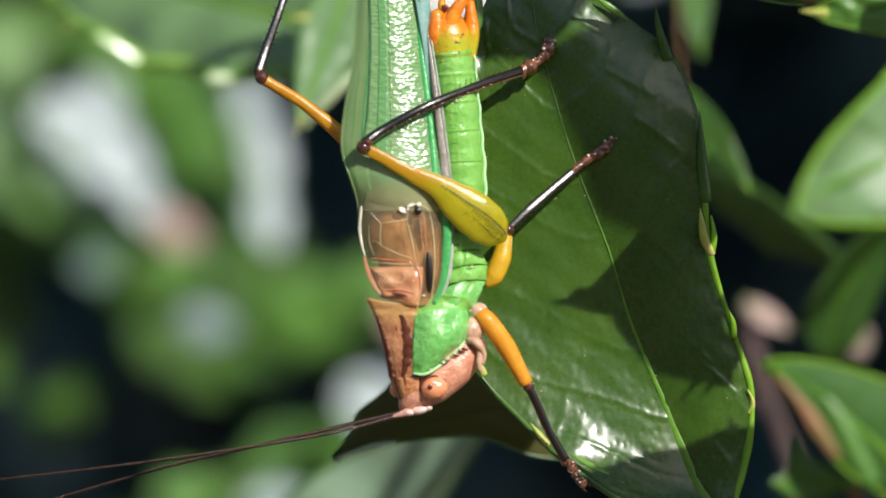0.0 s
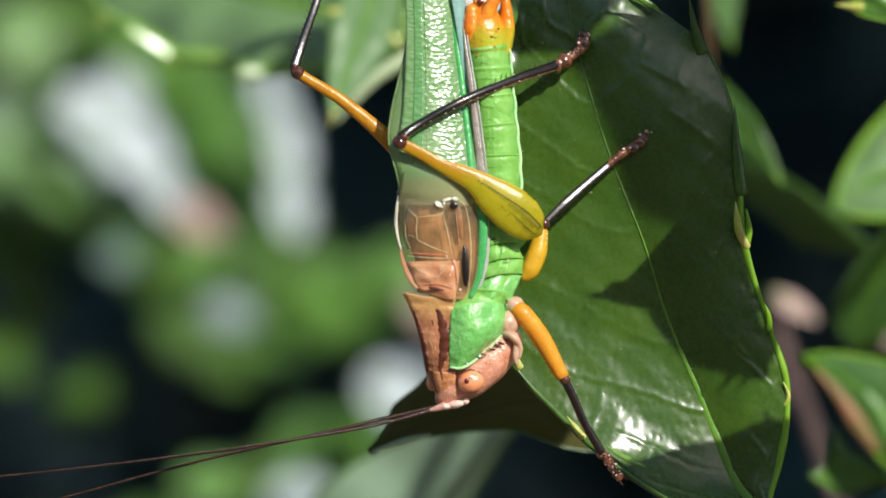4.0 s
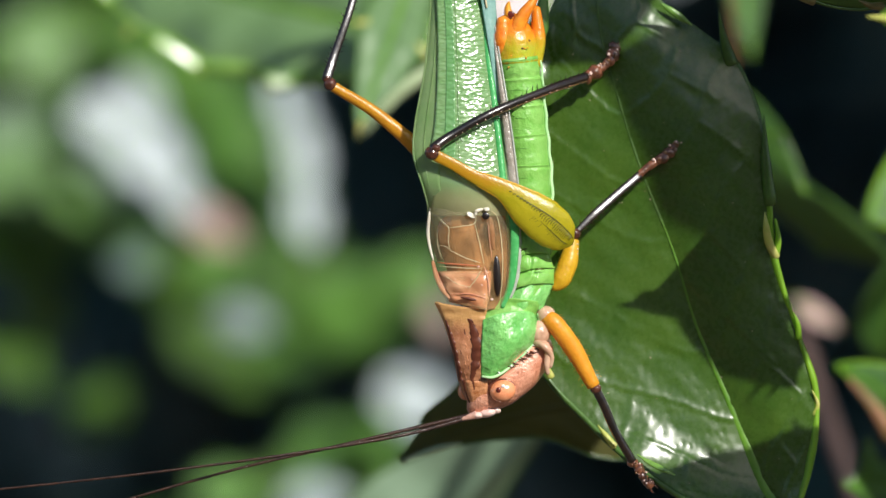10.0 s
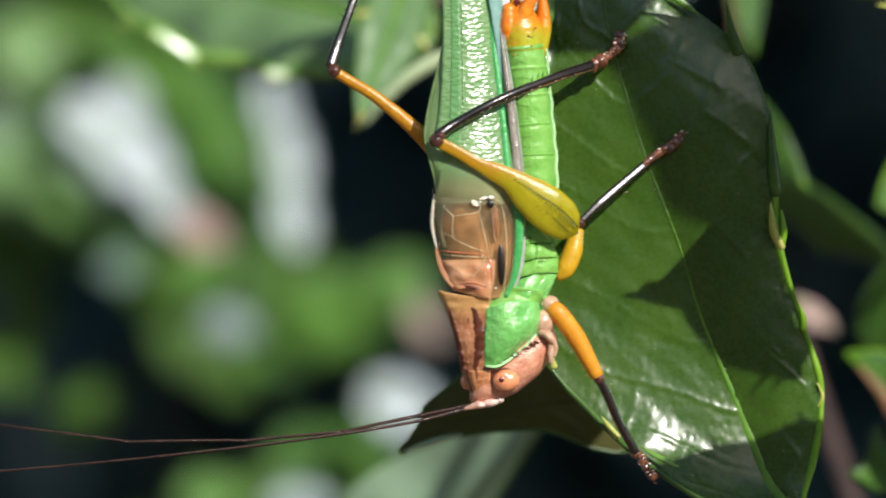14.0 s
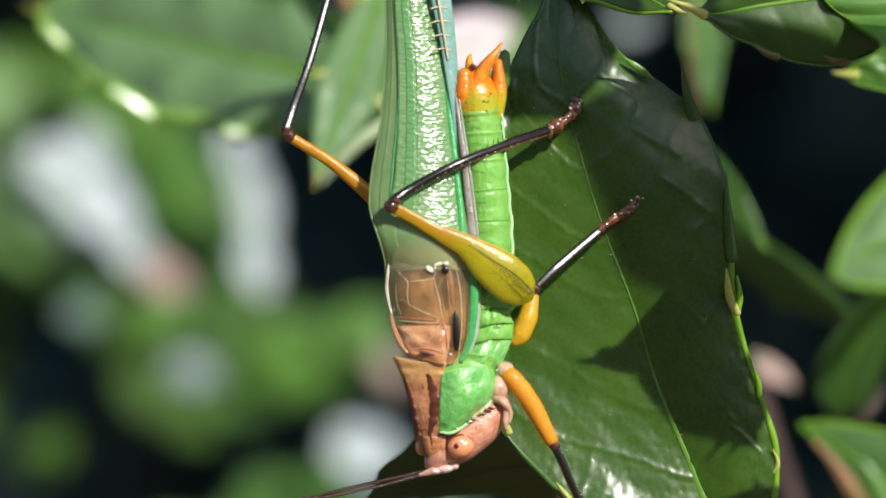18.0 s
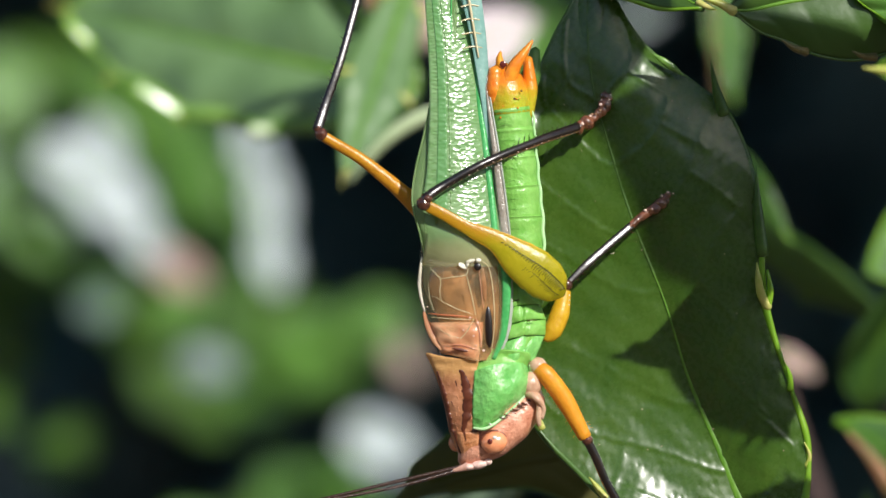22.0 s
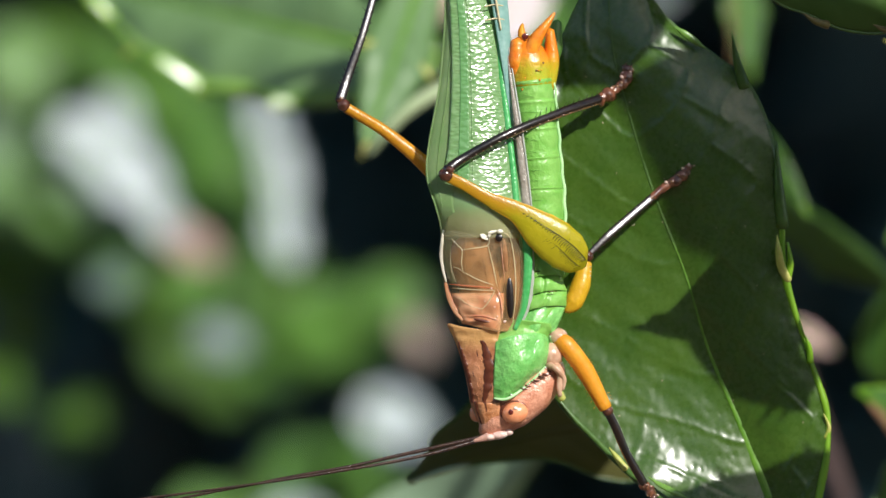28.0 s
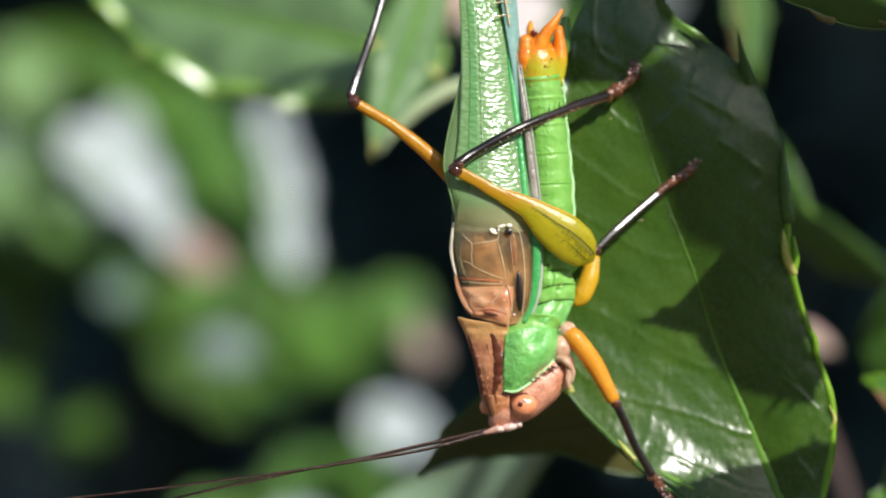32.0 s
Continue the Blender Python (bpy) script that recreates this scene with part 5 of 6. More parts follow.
for pts, r, m in (
    ([(-0.43, 0, 0.84), (-0.15, 0, 0.52), (0.03, 0, 0.34), (0.02, 0, 0.0), (0.0, 0, -0.25), (0.09, 0, -0.66)], 0.05, CREAM),
    ([(0.03, 0, 0.34), (0.6, 0, 0.42), (1.18, 0, 0.55), (1.24, 0, 1.05)], 0.055, CREAM),
    ([(1.18, 0, 0.55), (1.41, 0, -0.37), (1.6, 0, -1.29)], 0.06, CREAM),
    ([(0.09, 0, -0.66), (0.78, 0, -1.0), (1.46, 0, -1.23)], 0.05, CREAM),
    ([(-0.37, 0, -0.43), (-0.1, 0, -0.5), (0.09, 0, -0.66)], 0.03, CREAM),
    ([(-0.5, 0, 0.2), (-0.45, 0, -0.5), (-0.25, 0, -1.1)], 0.025, CREAM),
    ([(1.75, 0, 0.8), (1.85, 0, -0.2), (1.95, 0, -1.0)], 0.04, CORAL),
    ([(-0.5, 0, -1.2), (0.2, 0, -1.27), (0.9, 0, -1.32), (1.46, 0, -1.38)], 0.09, HINGE_BAR),
    ([(-0.4, 0, -1.36), (0.3, 0, -1.42), (1.0, 0, -1.46), (1.5, 0, -1.46)], 0.05, CREAM),
    ([(-0.62, 0, -1.2), (-0.45, 0, -1.8), (-0.15, 0, -2.4)], 0.05, CORAL),
    ([(-0.2, 0, -1.75), (0.4, 0, -2.15), (1.0, 0, -2.3)], 0.035, CREAM),
    ([(1.5, 0, -1.5), (1.2, 0, -2.0), (0.9, 0, -2.35)], 0.06, CREAM),
    ([(0.1, 0, -2.62), (0.9, 0, -2.6), (1.7, 0, -2.8)], 0.07, CORAL),
    ([(1.9, 0, 1.1), (2.2, 0, 0.8), (2.4, 0, -0.5), (2.42, 0, -1.8), (2.3, 0, -2.9)], 0.06, CREAM),
    ([(1.62, 0, -1.4), (1.78, 0, -2.0), (1.85, 0, -2.7)], 0.08, CORAL),
):
    pts = [on_mirror(x, z, 0.05 + r * 0.4) for x, y, z in cr(pts, 9)]
    part("wing_vein", tube(pts, [r * 0.2, r * 0.38, r * 0.36, r * 0.2], 24, 8, 0.5), m, mirror, "cream vein" if m is CREAM else "coral red vein")
hinge = gm[41:60, 6:40].copy()
hu, hv = np.meshgrid(np.linspace(0, 1, hinge.shape[1]), np.linspace(0, 1, hinge.shape[0]))
edge = np.clip(np.minimum(np.minimum(hu, 1 - hu) * 8, np.minimum(hv, 1 - hv) * 8), 0, 1)
hinge[..., 1] += 0.06 - edge * (0.09 + 0.035 * np.sin(hv * 15 + hu * 4) + 0.03 * np.sin(hu * 13 - hv * 9) + 0.10 * np.clip(hu - 0.55, 0, 1) * np.abs(np.sin(hv * 9)))
part("wing_hinge", grid_mesh(hinge, 0.02), HINGE, mirror, "glossy wrinkled coral hinge of the wing")
# small pale lumps painted in for the hinge's wet glints
for x, z, r in ((1.35, -1.38, 0.07), (1.7, -1.6, 0.05), (1.05, -1.95, 0.04), (1.5, -2.2, 0.06), (1.62, -2.62, 0.05), (1.95, -2.85, 0.09), (0.8, -2.3, 0.035), (0.3, -1.95, 0.03), (2.45, -0.2, 0.03), (-0.55, -0.9, 0.03)):
    part("hinge_glint", ball(on_mirror(x, z, 0.08), (r * 0.8, r * 0.4, r * 0.6), (0, RK.uniform(-40, 40), 0), 8, 10), SOCKET, mirror)
# highlight on the left edge, put in as a pale tube
part("wing_margin", tube([on_mirror(x, z, 0.05) for x, z in ((-0.80, 1.3), (-0.86, 0.7), (-0.90, 0.1), (-0.80, -0.6), (-0.66, -1.1))], [0.03, 0.07, 0.08, 0.06, 0.03], 30, 8, 0.6), BOSS, mirror, "pale highlight along the membrane's edge")
part("wing_margin", tube([on_mirror(x, z, 0.08) for x, z in ((-0.70, -1.15), (-0.52, -1.8), (-0.25, -2.4), (0.05, -2.8))], [0.06, 0.12, 0.11, 0.05], 30, 8, 0.6), HINGE, mirror, "glossy coral edge of the membrane")
# shade in the gap above the saddle, put in as a dark lump
part("gap_shade", ball(on_mirror(0.94, -2.82, 0.12), (0.42, 0.06, 0.07), (0, 12, 0)), DARK, mirror, "dark lump for the shaded gap at the wing's base")
part("mirror_boss", join(ball((1.02, -3.93, 0.92), (0.22, 0.04, 0.12), (-16, 30, 14)), ball((1.38, -3.97, 1.14), (0.22, 0.05, 0.08), (-16, -15, 14)), ball((1.72, -3.98, 1.17), (0.14, 0.06, 0.10), (-16, 0, 14)), ball((1.24, -3.95, 1.0), (0.07, 0.05, 0.12), (-16, 20, 14))), BOSS, mirror, "shiny clear boss")
part("dark_spot", ball((1.68, -3.95, 0.88), (0.17, 0.06, 0.17)), BLACK, mirror, "black spot beside the boss")
part("dark_spot", ball(on_mirror(2.18, -1.8, 0.02), (0.17, 0.10, 0.92), (0, -2, 0)), BLACK, mirror, "long dark brown slot")
part("dark_spot", ball(on_mirror(1.95, 0.1, -0.04), (0.13, 0.08, 0.75), (0, -5, 0)), MIRROR_DARK, mirror, "brown hollow beside the vein")
part("wing_margin", tube([(2.75, -3.55, 1.6), (2.95, -3.5, 0.6), (2.95, -3.4, -0.8), (2.78, -3.3, -2.2), (2.4, -3.2, -3.2)], [0.2, 0.22, 0.2, 0.17, 0.1], 34, 10, 0.5), WING_LINE, mirror, "smooth green wing edge")
part("wing_margin", tube([(3.05, -3.1, 0.8), (3.12, -3.05, -0.6), (2.98, -3.0, -2.0), (2.55, -3.0, -3.2)], [0.14, 0.17, 0.17, 0.1], 30, 10, 0.6), WING_EDGE, mirror, "grey-lilac wing fold")
# greyish fold between wing and abdomen
fold_wing = part("folded_hindwing", tube([(2.0, -2.5, 9.4), (2.5, -3.05, 5.8), (2.78, -3.2, 3.5), (3.0, -3.25, 1.6)], [0.02, 0.15, 0.19, 0.2], 40, 12, 0.5), FOLDED, bug, "greyish brown folded hind wing")
part("wing_vein", tube([(2.1, -2.5, 9.4), (2.68, -3.1, 5.8), (3.0, -3.25, 3.5), (3.2, -3.3, 1.6)], [0.03, 0.045, 0.045, 0.04], 40, 8), WING_EDGE, fold_wing, "pale vein")
# hind wing
back = lambda rows3: [(x, y + 0.055 * max(0, z - 2), z) for x, y, z in rows3]
hind = part("hindwing", sheet([back(r3) for r3 in [[(0.6, -2.9, 18), (1.0, -2.9, 18), (1.4, -2.8, 17.8)], [(0.8, -3.0, 14), (1.3, -3.0, 14), (1.75, -2.8, 14)], [(1.4, -3.05, 11), (1.75, -3.0, 11), (2.1, -2.8, 11)], [(1.9, -3.05, 8), (2.1, -3.0, 8), (2.3, -2.8, 8)], [(2.2, -3.0, 5.5), (2.3, -2.95, 5.5), (2.45, -2.8, 5.5)]]], 60, 12, 0.05), HINDWING, bug, "translucent bluish green hind wing edge")
part("wing_vein", tube(back([(0.95, -3.08, 17), (1.15, -3.1, 14), (1.45, -3.12, 12), (1.75, -3.1, 10.2)]), [0.06, 0.06, 0.06, 0.04], 30, 8), CREAM, hind, "cream vein")
for i in range(9):
    z = 10.6 + i * 0.62
    part("wing_vein", tube(back([(1.05 - 0.03 * i, -3.25, z), (1.5 - 0.05 * i, -3.1, z + 0.1), (1.9 - 0.05 * i, -2.95, z + 0.05)]), [0.035, 0.035, 0.03], 8, 6), CREAM, hind)


# legs
def spikes(points, n, size, seed, spread=1.0):
    r = np.random.default_rng(seed)
    p = cr(points, n)
    out = []
    d = unit(p[-1] - p[0])
    for i in range(1, n - 1):
        for sgn in (1, -1):
            side = unit(np.cross(d, (0, 1, 0)) * sgn * spread + np.array((0, -0.5, 0)) + d * 0.8 + r.normal(0, 0.15, 3))
            out.append(tube([p[i], p[i] + side * size * 0.5, p[i] + side * size * r.uniform(0.8, 1.2)], [0.04, 0.025, 0.006], 4, 5))
    return join(*out)


def foot(points, parent, m=FOOT, size=0.28):
    pts = cr(points, 7)
    part("tarsus", tube(pts, [size * 0.8, size * 0.7, size * 0.7, size * 0.6], 14, 10), m, parent, "brown lobed foot")
    for i, p in enumerate(pts):
        part("tarsus_pad", ball(p + RK.normal(0, 0.05, 3), tuple(size * RK.uniform(0.6, 1.3, 3)), (0, 40 * i, 30 * i), 8, 10), m, parent)
        # pale lumps that put glints on the foot
        for sgn in (-1, 1):
            c, r = p + np.array((sgn * RK.uniform(0.3, 0.9), -RK.uniform(0.7, 1.0), RK.uniform(-0.5, 0.7))) * size, size * RK.uniform(0.16, 0.3)
            part("tarsus_glint", ball(c, (r, r * 0.8, r * 0.9), (0, 0, 0), 6, 8), SOCKET if RK.uniform() < 0.5 else SHIN_TAN, parent)
    d = unit(pts[-1] - pts[-2])
    for sgn in (-1, 1):
        s = np.cross(d, (0, 1, 0)) * sgn
        part("claw", tube([pts[-1], pts[-1] + d * 0.25 + s * 0.15, pts[-1] + d * 0.45 + s * 0.12 + (0, 0.15, 0)], [0.07, 0.05, 0.01], 8, 6), KNEE, parent)


# near hind leg
FEM = [(5.5, -3.0, -0.35), (5.2, -3.3, -0.12), (4.75, -3.55, 0.27), (4.2, -3.75, 0.72), (3.5, -3.9, 1.25), (2.52, -4.08, 2.0), (1.2, -4.2, 2.62), (0.2, -4.25, 3.2), (-0.72, -4.25, 3.66)]
FR = [0.22, 0.72, 0.96, 0.98, 0.84, 0.46, 0.29, 0.25, 0.25]
hl = part("hind_femur", tube(FEM, FR, 64, 32, 0.36), YELLOW, bug, "swollen yellow-green thigh with dark herringbone lines")
fem = cr(FEM, 60)
marks = []


def on_thigh(i, c):
    """The place on the thigh's face at step i of its length and share c of its half width, the upper side positive."""
    i = max(1, min(58, i))
    a = int(i)
    d = unit(fem[a + 1] - fem[a - 1])
    side = unit(np.cross(d, (0, -1, 0)))
    at = fem[a] + (fem[a + 1] - fem[a]) * (i - a)
    r = np.interp(i / 59, np.linspace(0, 1, 9), FR)
    return at + side * c * r + np.cross(side, d) * (0.36 * r * math.sqrt(max(0.05, 1 - c * c)) + 0.012)


# a dark line along the face, rungs below it, a second line by the hip and small ticks past that
marks.append(tube([on_thigh(i, 0.44 - 0.005 * i) for i in range(4, 36, 3)], [0.022, 0.028, 0.024, 0.012], 40, 6, 0.5))
marks.append(tube([on_thigh(i, -0.30 + 0.008 * i) for i in range(5, 24, 3)], [0.016, 0.022, 0.008], 30, 6, 0.5))
for i in np.arange(6, 36, 1.05):
    hi, lo = 0.42 - 0.005 * i, -0.28 + 0.008 * i
    k = RK.uniform(0.55, 1.0) if i < 24 else RK.uniform(0.3, 0.6)
    marks.append(tube([on_thigh(i + RK.uniform(-0.2, 0.2), hi), on_thigh(i + 0.5, hi + (lo - hi) * 0.5 * k), on_thigh(i + 0.3, hi + (lo - hi) * k)], [0.020, 0.024, 0.010], 8, 6, 0.5))
    if i < 26 and RK.uniform() < 0.8:
        marks.append(tube([on_thigh(i, lo - 0.05), on_thigh(i + 0.6, lo - RK.uniform(0.16, 0.36))], [0.013, 0.005], 6, 6, 0.5))
    if RK.uniform() < 0.3:
        marks.append(tube([on_thigh(i, hi + 0.04), on_thigh(i + 0.4, hi + RK.uniform(0.1, 0.2))], [0.011, 0.005], 6, 6, 0.5))
for sgn in (1, -1):
    edge = []
    for i in range(3, 44):
        d = unit(fem[i + 1] - fem[i - 1])
        edge.append(fem[i] + np.cross(d, (0, -1, 0)) * sgn * np.interp(i / 59, np.linspace(0, 1, 9), FR) * 0.97)
    part("thigh_edge", tube(edge, [0.04, 0.06, 0.06, 0.03], 60, 8), HONEY, hl, "paler honey-coloured edge of the thigh")
part("herringbone", join(*marks), OLIVE, hl, "fine dark herringbone marks")
part("knee", join(ball((-0.72, -4.3, 3.68), (0.34, 0.3, 0.3), (0, 30, 0)), ball((-0.55, -4.4, 3.9), (0.24, 0.22, 0.2))), KNEE, hl, "shiny red-brown knee")
TIB = [(-0.68, -4.35, 3.86), (0.12, -4.0, 4.44), (2.15, -3.6, 5.56), (4.43, -2.2, 6.5), (6.2, -0.7, 7.12)]
part("hind_tibia", tube(TIB, [0.25, 0.22, 0.2, 0.2, 0.22], 48, 14), BLACK, hl, "black spiny shin")
# row of glints along the shin, as small pale lumps
for i, p in enumerate(cr(TIB, 26)[3:25]):
    part("shin_glint", ball(p + np.array((0.05, -0.16, -0.13 + RK.uniform(-0.03, 0.03))), (0.035, 0.03, 0.03), (0, 0, 0), 5, 7), SOCKET if i % 3 else SHIN_TAN, hl)
part("tibia_stripe", tube([(np.array(p) + (0.03, -0.06, -0.13)) for p in TIB[1:]], [0.03, 0.07, 0.09, 0.1], 40, 8), SHIN_TAN, hl, "tan brown line under the black shin")
part("bristles", spikes(TIB[1:], 26, 0.46, 3), BLACK, hl, "fine black bristles")
foot([(6.25, -0.6, 7.15), (6.75, -0.3, 7.42), (7.12, -0.15, 7.68), (7.36, -0.05, 8.02), (7.48, 0.1, 8.4)], hl, size=0.3)

for i in range(34):
    q = RK.integers(6, 58)
    d = unit(fem[min(59, q + 1)] - fem[q - 1])
    s = np.cross(d, (0, -1, 0)) * (1 if i % 2 else -1)
    r = np.interp(q / 59, np.linspace(0, 1, 9), FR)
    p = fem[q] + s * r * 0.96
    part("hair", tube([p, p + s * 0.05 + d * 0.02, p + s * 0.10 + d * 0.05], [0.014, 0.010, 0.004], 4, 5), KNEE, hl)

# far hind leg
FF = [(1.2, -0.9, 0.8), (0.3, -1.2, 2.2), (-0.7, -1.6, 3.3), (-1.95, -1.8, 4.45), (-3.44, -1.8, 5.65), (-4.7, -1.8, 6.42), (-5.25, -1.8, 6.75)]
hf = part("hind_femur", tube(FF, [0.9, 0.7, 0.46, 0.33, 0.26, 0.24, 0.24], 40, 18, 0.8), AMBER, bug, "orange far thigh")
part("knee", join(ball((-5.28, -1.85, 6.8), (0.3, 0.28, 0.3)), ball((-5.42, -1.85, 7.05), (0.22, 0.2, 0.22))), KNEE, hf, "shiny dark knee")
FT = [(-5.45, -1.85, 7.0), (-5.1, -1.5, 8.1), (-4.37, -1.0, 10.25), (-3.5, 0.2, 13.5), (-2.8, 2.5, 16.5)]
part("hind_tibia", tube(FT, [0.23, 0.19, 0.17, 0.17, 0.15], 44, 20, 0.9, HV, 0.6), BLACK, hf, "black spiny shin")
part("bristles", spikes(FT, 28, 0.4, 5), BLACK, hf)
foot([(-2.8, 2.6, 16.6), (-2.6, 3.0, 17.0), (-2.4, 3.3, 17.3), (-2.2, 3.6, 17.6)], hf)

# middle leg
ml = part("mid_femur", tube([(4.7, -2.0, -2.35), (5.05, -2.0, -2.0), (5.38, -1.9, -1.2), (5.6, -1.8, -0.2)], [0.22, 0.42, 0.44, 0.28], 24, 16, 0.8), HONEY, bug, "honey-yellow middle thigh")
part("knee", ball((5.68, -1.85, 0.05), (0.27, 0.24, 0.27)), KNEE, ml, "orange-brown knee")
MT = [(5.75, -1.85, 0.15), (6.6, -1.5, 0.98), (7.6, -1.0, 1.85), (8.6, -0.55, 2.7)]
part("mid_tibia", tube(MT, [0.14, 0.19, 0.19, 0.18], 30, 20, 0.9, HV, 0.55), BLACK, ml, "glossy black shin")
part("bristles", spikes(MT, 12, 0.36, 8), KNEE, ml)
part("tibia_end", tube([(8.5, -0.58, 2.62), (9.0, -0.4, 3.05), (9.35, -0.3, 3.3)], [0.18, 0.2, 0.21], 10, 12), FOOT, ml, "red-brown shin end")
foot([(9.35, -0.3, 3.28), (9.85, -0.2, 3.68), (10.2, -0.15, 4.0), (10.42, -0.1, 4.2), (10.62, 0.0, 4.55)], ml, size=0.29)
for z in np.linspace(-2.1, -0.4, 9):
    part("bead", ball((np.interp(z, (-2.2, -1.7, -1.2, -0.4), (5.22, 5.56, 5.76, 5.80)) + RK.uniform(-0.03, 0.01), -2.0, z), (0.035, 0.035, 0.035), (0, 0, 0), 6, 8), BEAD, ml)

# front leg
fl = part("fore_femur", tube([(4.3, -2.3, -3.6), (4.75, -2.5, -3.95), (5.6, -2.3, -5.1), (6.5, -2.1, -6.75)], [0.3, 0.42, 0.42, 0.3], 28, 16, 0.9), ORANGE, bug, "bright orange front thigh")
part("coxa", ball((4.35, -2.2, -3.55), (0.45, 0.5, 0.4)), FLESH, fl, "pinkish tan hip joint")
part("knee", ball((6.6, -2.1, -6.88), (0.26, 0.24, 0.26)), KNEE, fl, "red-brown knee")
FT2 = [(6.6, -2.1, -6.9), (7.0, -1.95, -7.7), (7.45, -1.75, -8.75), (8.25, -1.45, -10.15)]
part("fore_tibia", tube(FT2, [0.2, 0.2, 0.18, 0.2], 28, 12), BLACK, fl, "black front shin")
part("tibia_stripe", tube([np.array(p) + (-0.13, -0.04, -0.05) for p in FT2], [0.03, 0.06, 0.06, 0.05], 24, 8), AMBER, fl, "amber line along the shin")
foot([(8.3, -1.45, -10.2), (8.6, -1.4, -10.6), (8.75, -1.4, -10.95), (9.0, -1.4, -11.2)], fl, size=0.22)

fore = cr([(4.3, -2.3, -3.6), (4.75, -2.5, -3.95), (5.6, -2.3, -5.1), (6.5, -2.1, -6.75)], 40)
for i in range(30):
    q = RK.integers(8, 38)
    d = unit(fore[min(39, q + 1)] - fore[q - 1])
    s = unit(np.cross(d, (0, -1, 0))) * (1 if i % 2 else -1)
    p = fore[q] + s * 0.38 + (0, RK.uniform(-0.2, 0.1), 0)
    part("hair", tube([p, p + s * 0.06 + d * 0.03, p + s * 0.13 + d * 0.07], [0.014, 0.010, 0.004], 4, 5), AMBER, fl)
part("bristles", spikes(FT2, 16, 0.26, 12), BLACK, fl)

# ---- shrub in the background ----
shrub = thing("shrub", (-10, 300, -900), "out-of-focus shrub with glossy sunlit leaves in the shade", "shrub")
part("stem", tube([(-10, 300, -900), (-60, 330, -300), (-70, 330, -60), (-62, 320, 30), (-40, 300, 80)], [9, 7, 4, 3, 2], 60, 10), TWIG, shrub)
H = np.array((0.237, -0.928, 0.286))
RB = np.random.default_rng(11)


def far_leaf(x, y, z, length, width, lean, material, off=(0, 0, 0), seed=0):
    """lean: degrees from upright, clockwise; off: how its face is turned away from the glint."""
    d = np.array((math.sin(radians(lean)), 0, math.cos(radians(lean))))
    face = unit(H + np.array(off))
    d = unit(d - np.dot(d, face) * face)
    c = np.array((x, y, z), float)
    holly_leaf(shrub, c - d * length / 2, c + d * length / 2, face, width, 3, 0.02, 0.02, 0.15, material, detail=0, wave=0.02, rows=20, bow=0.015)


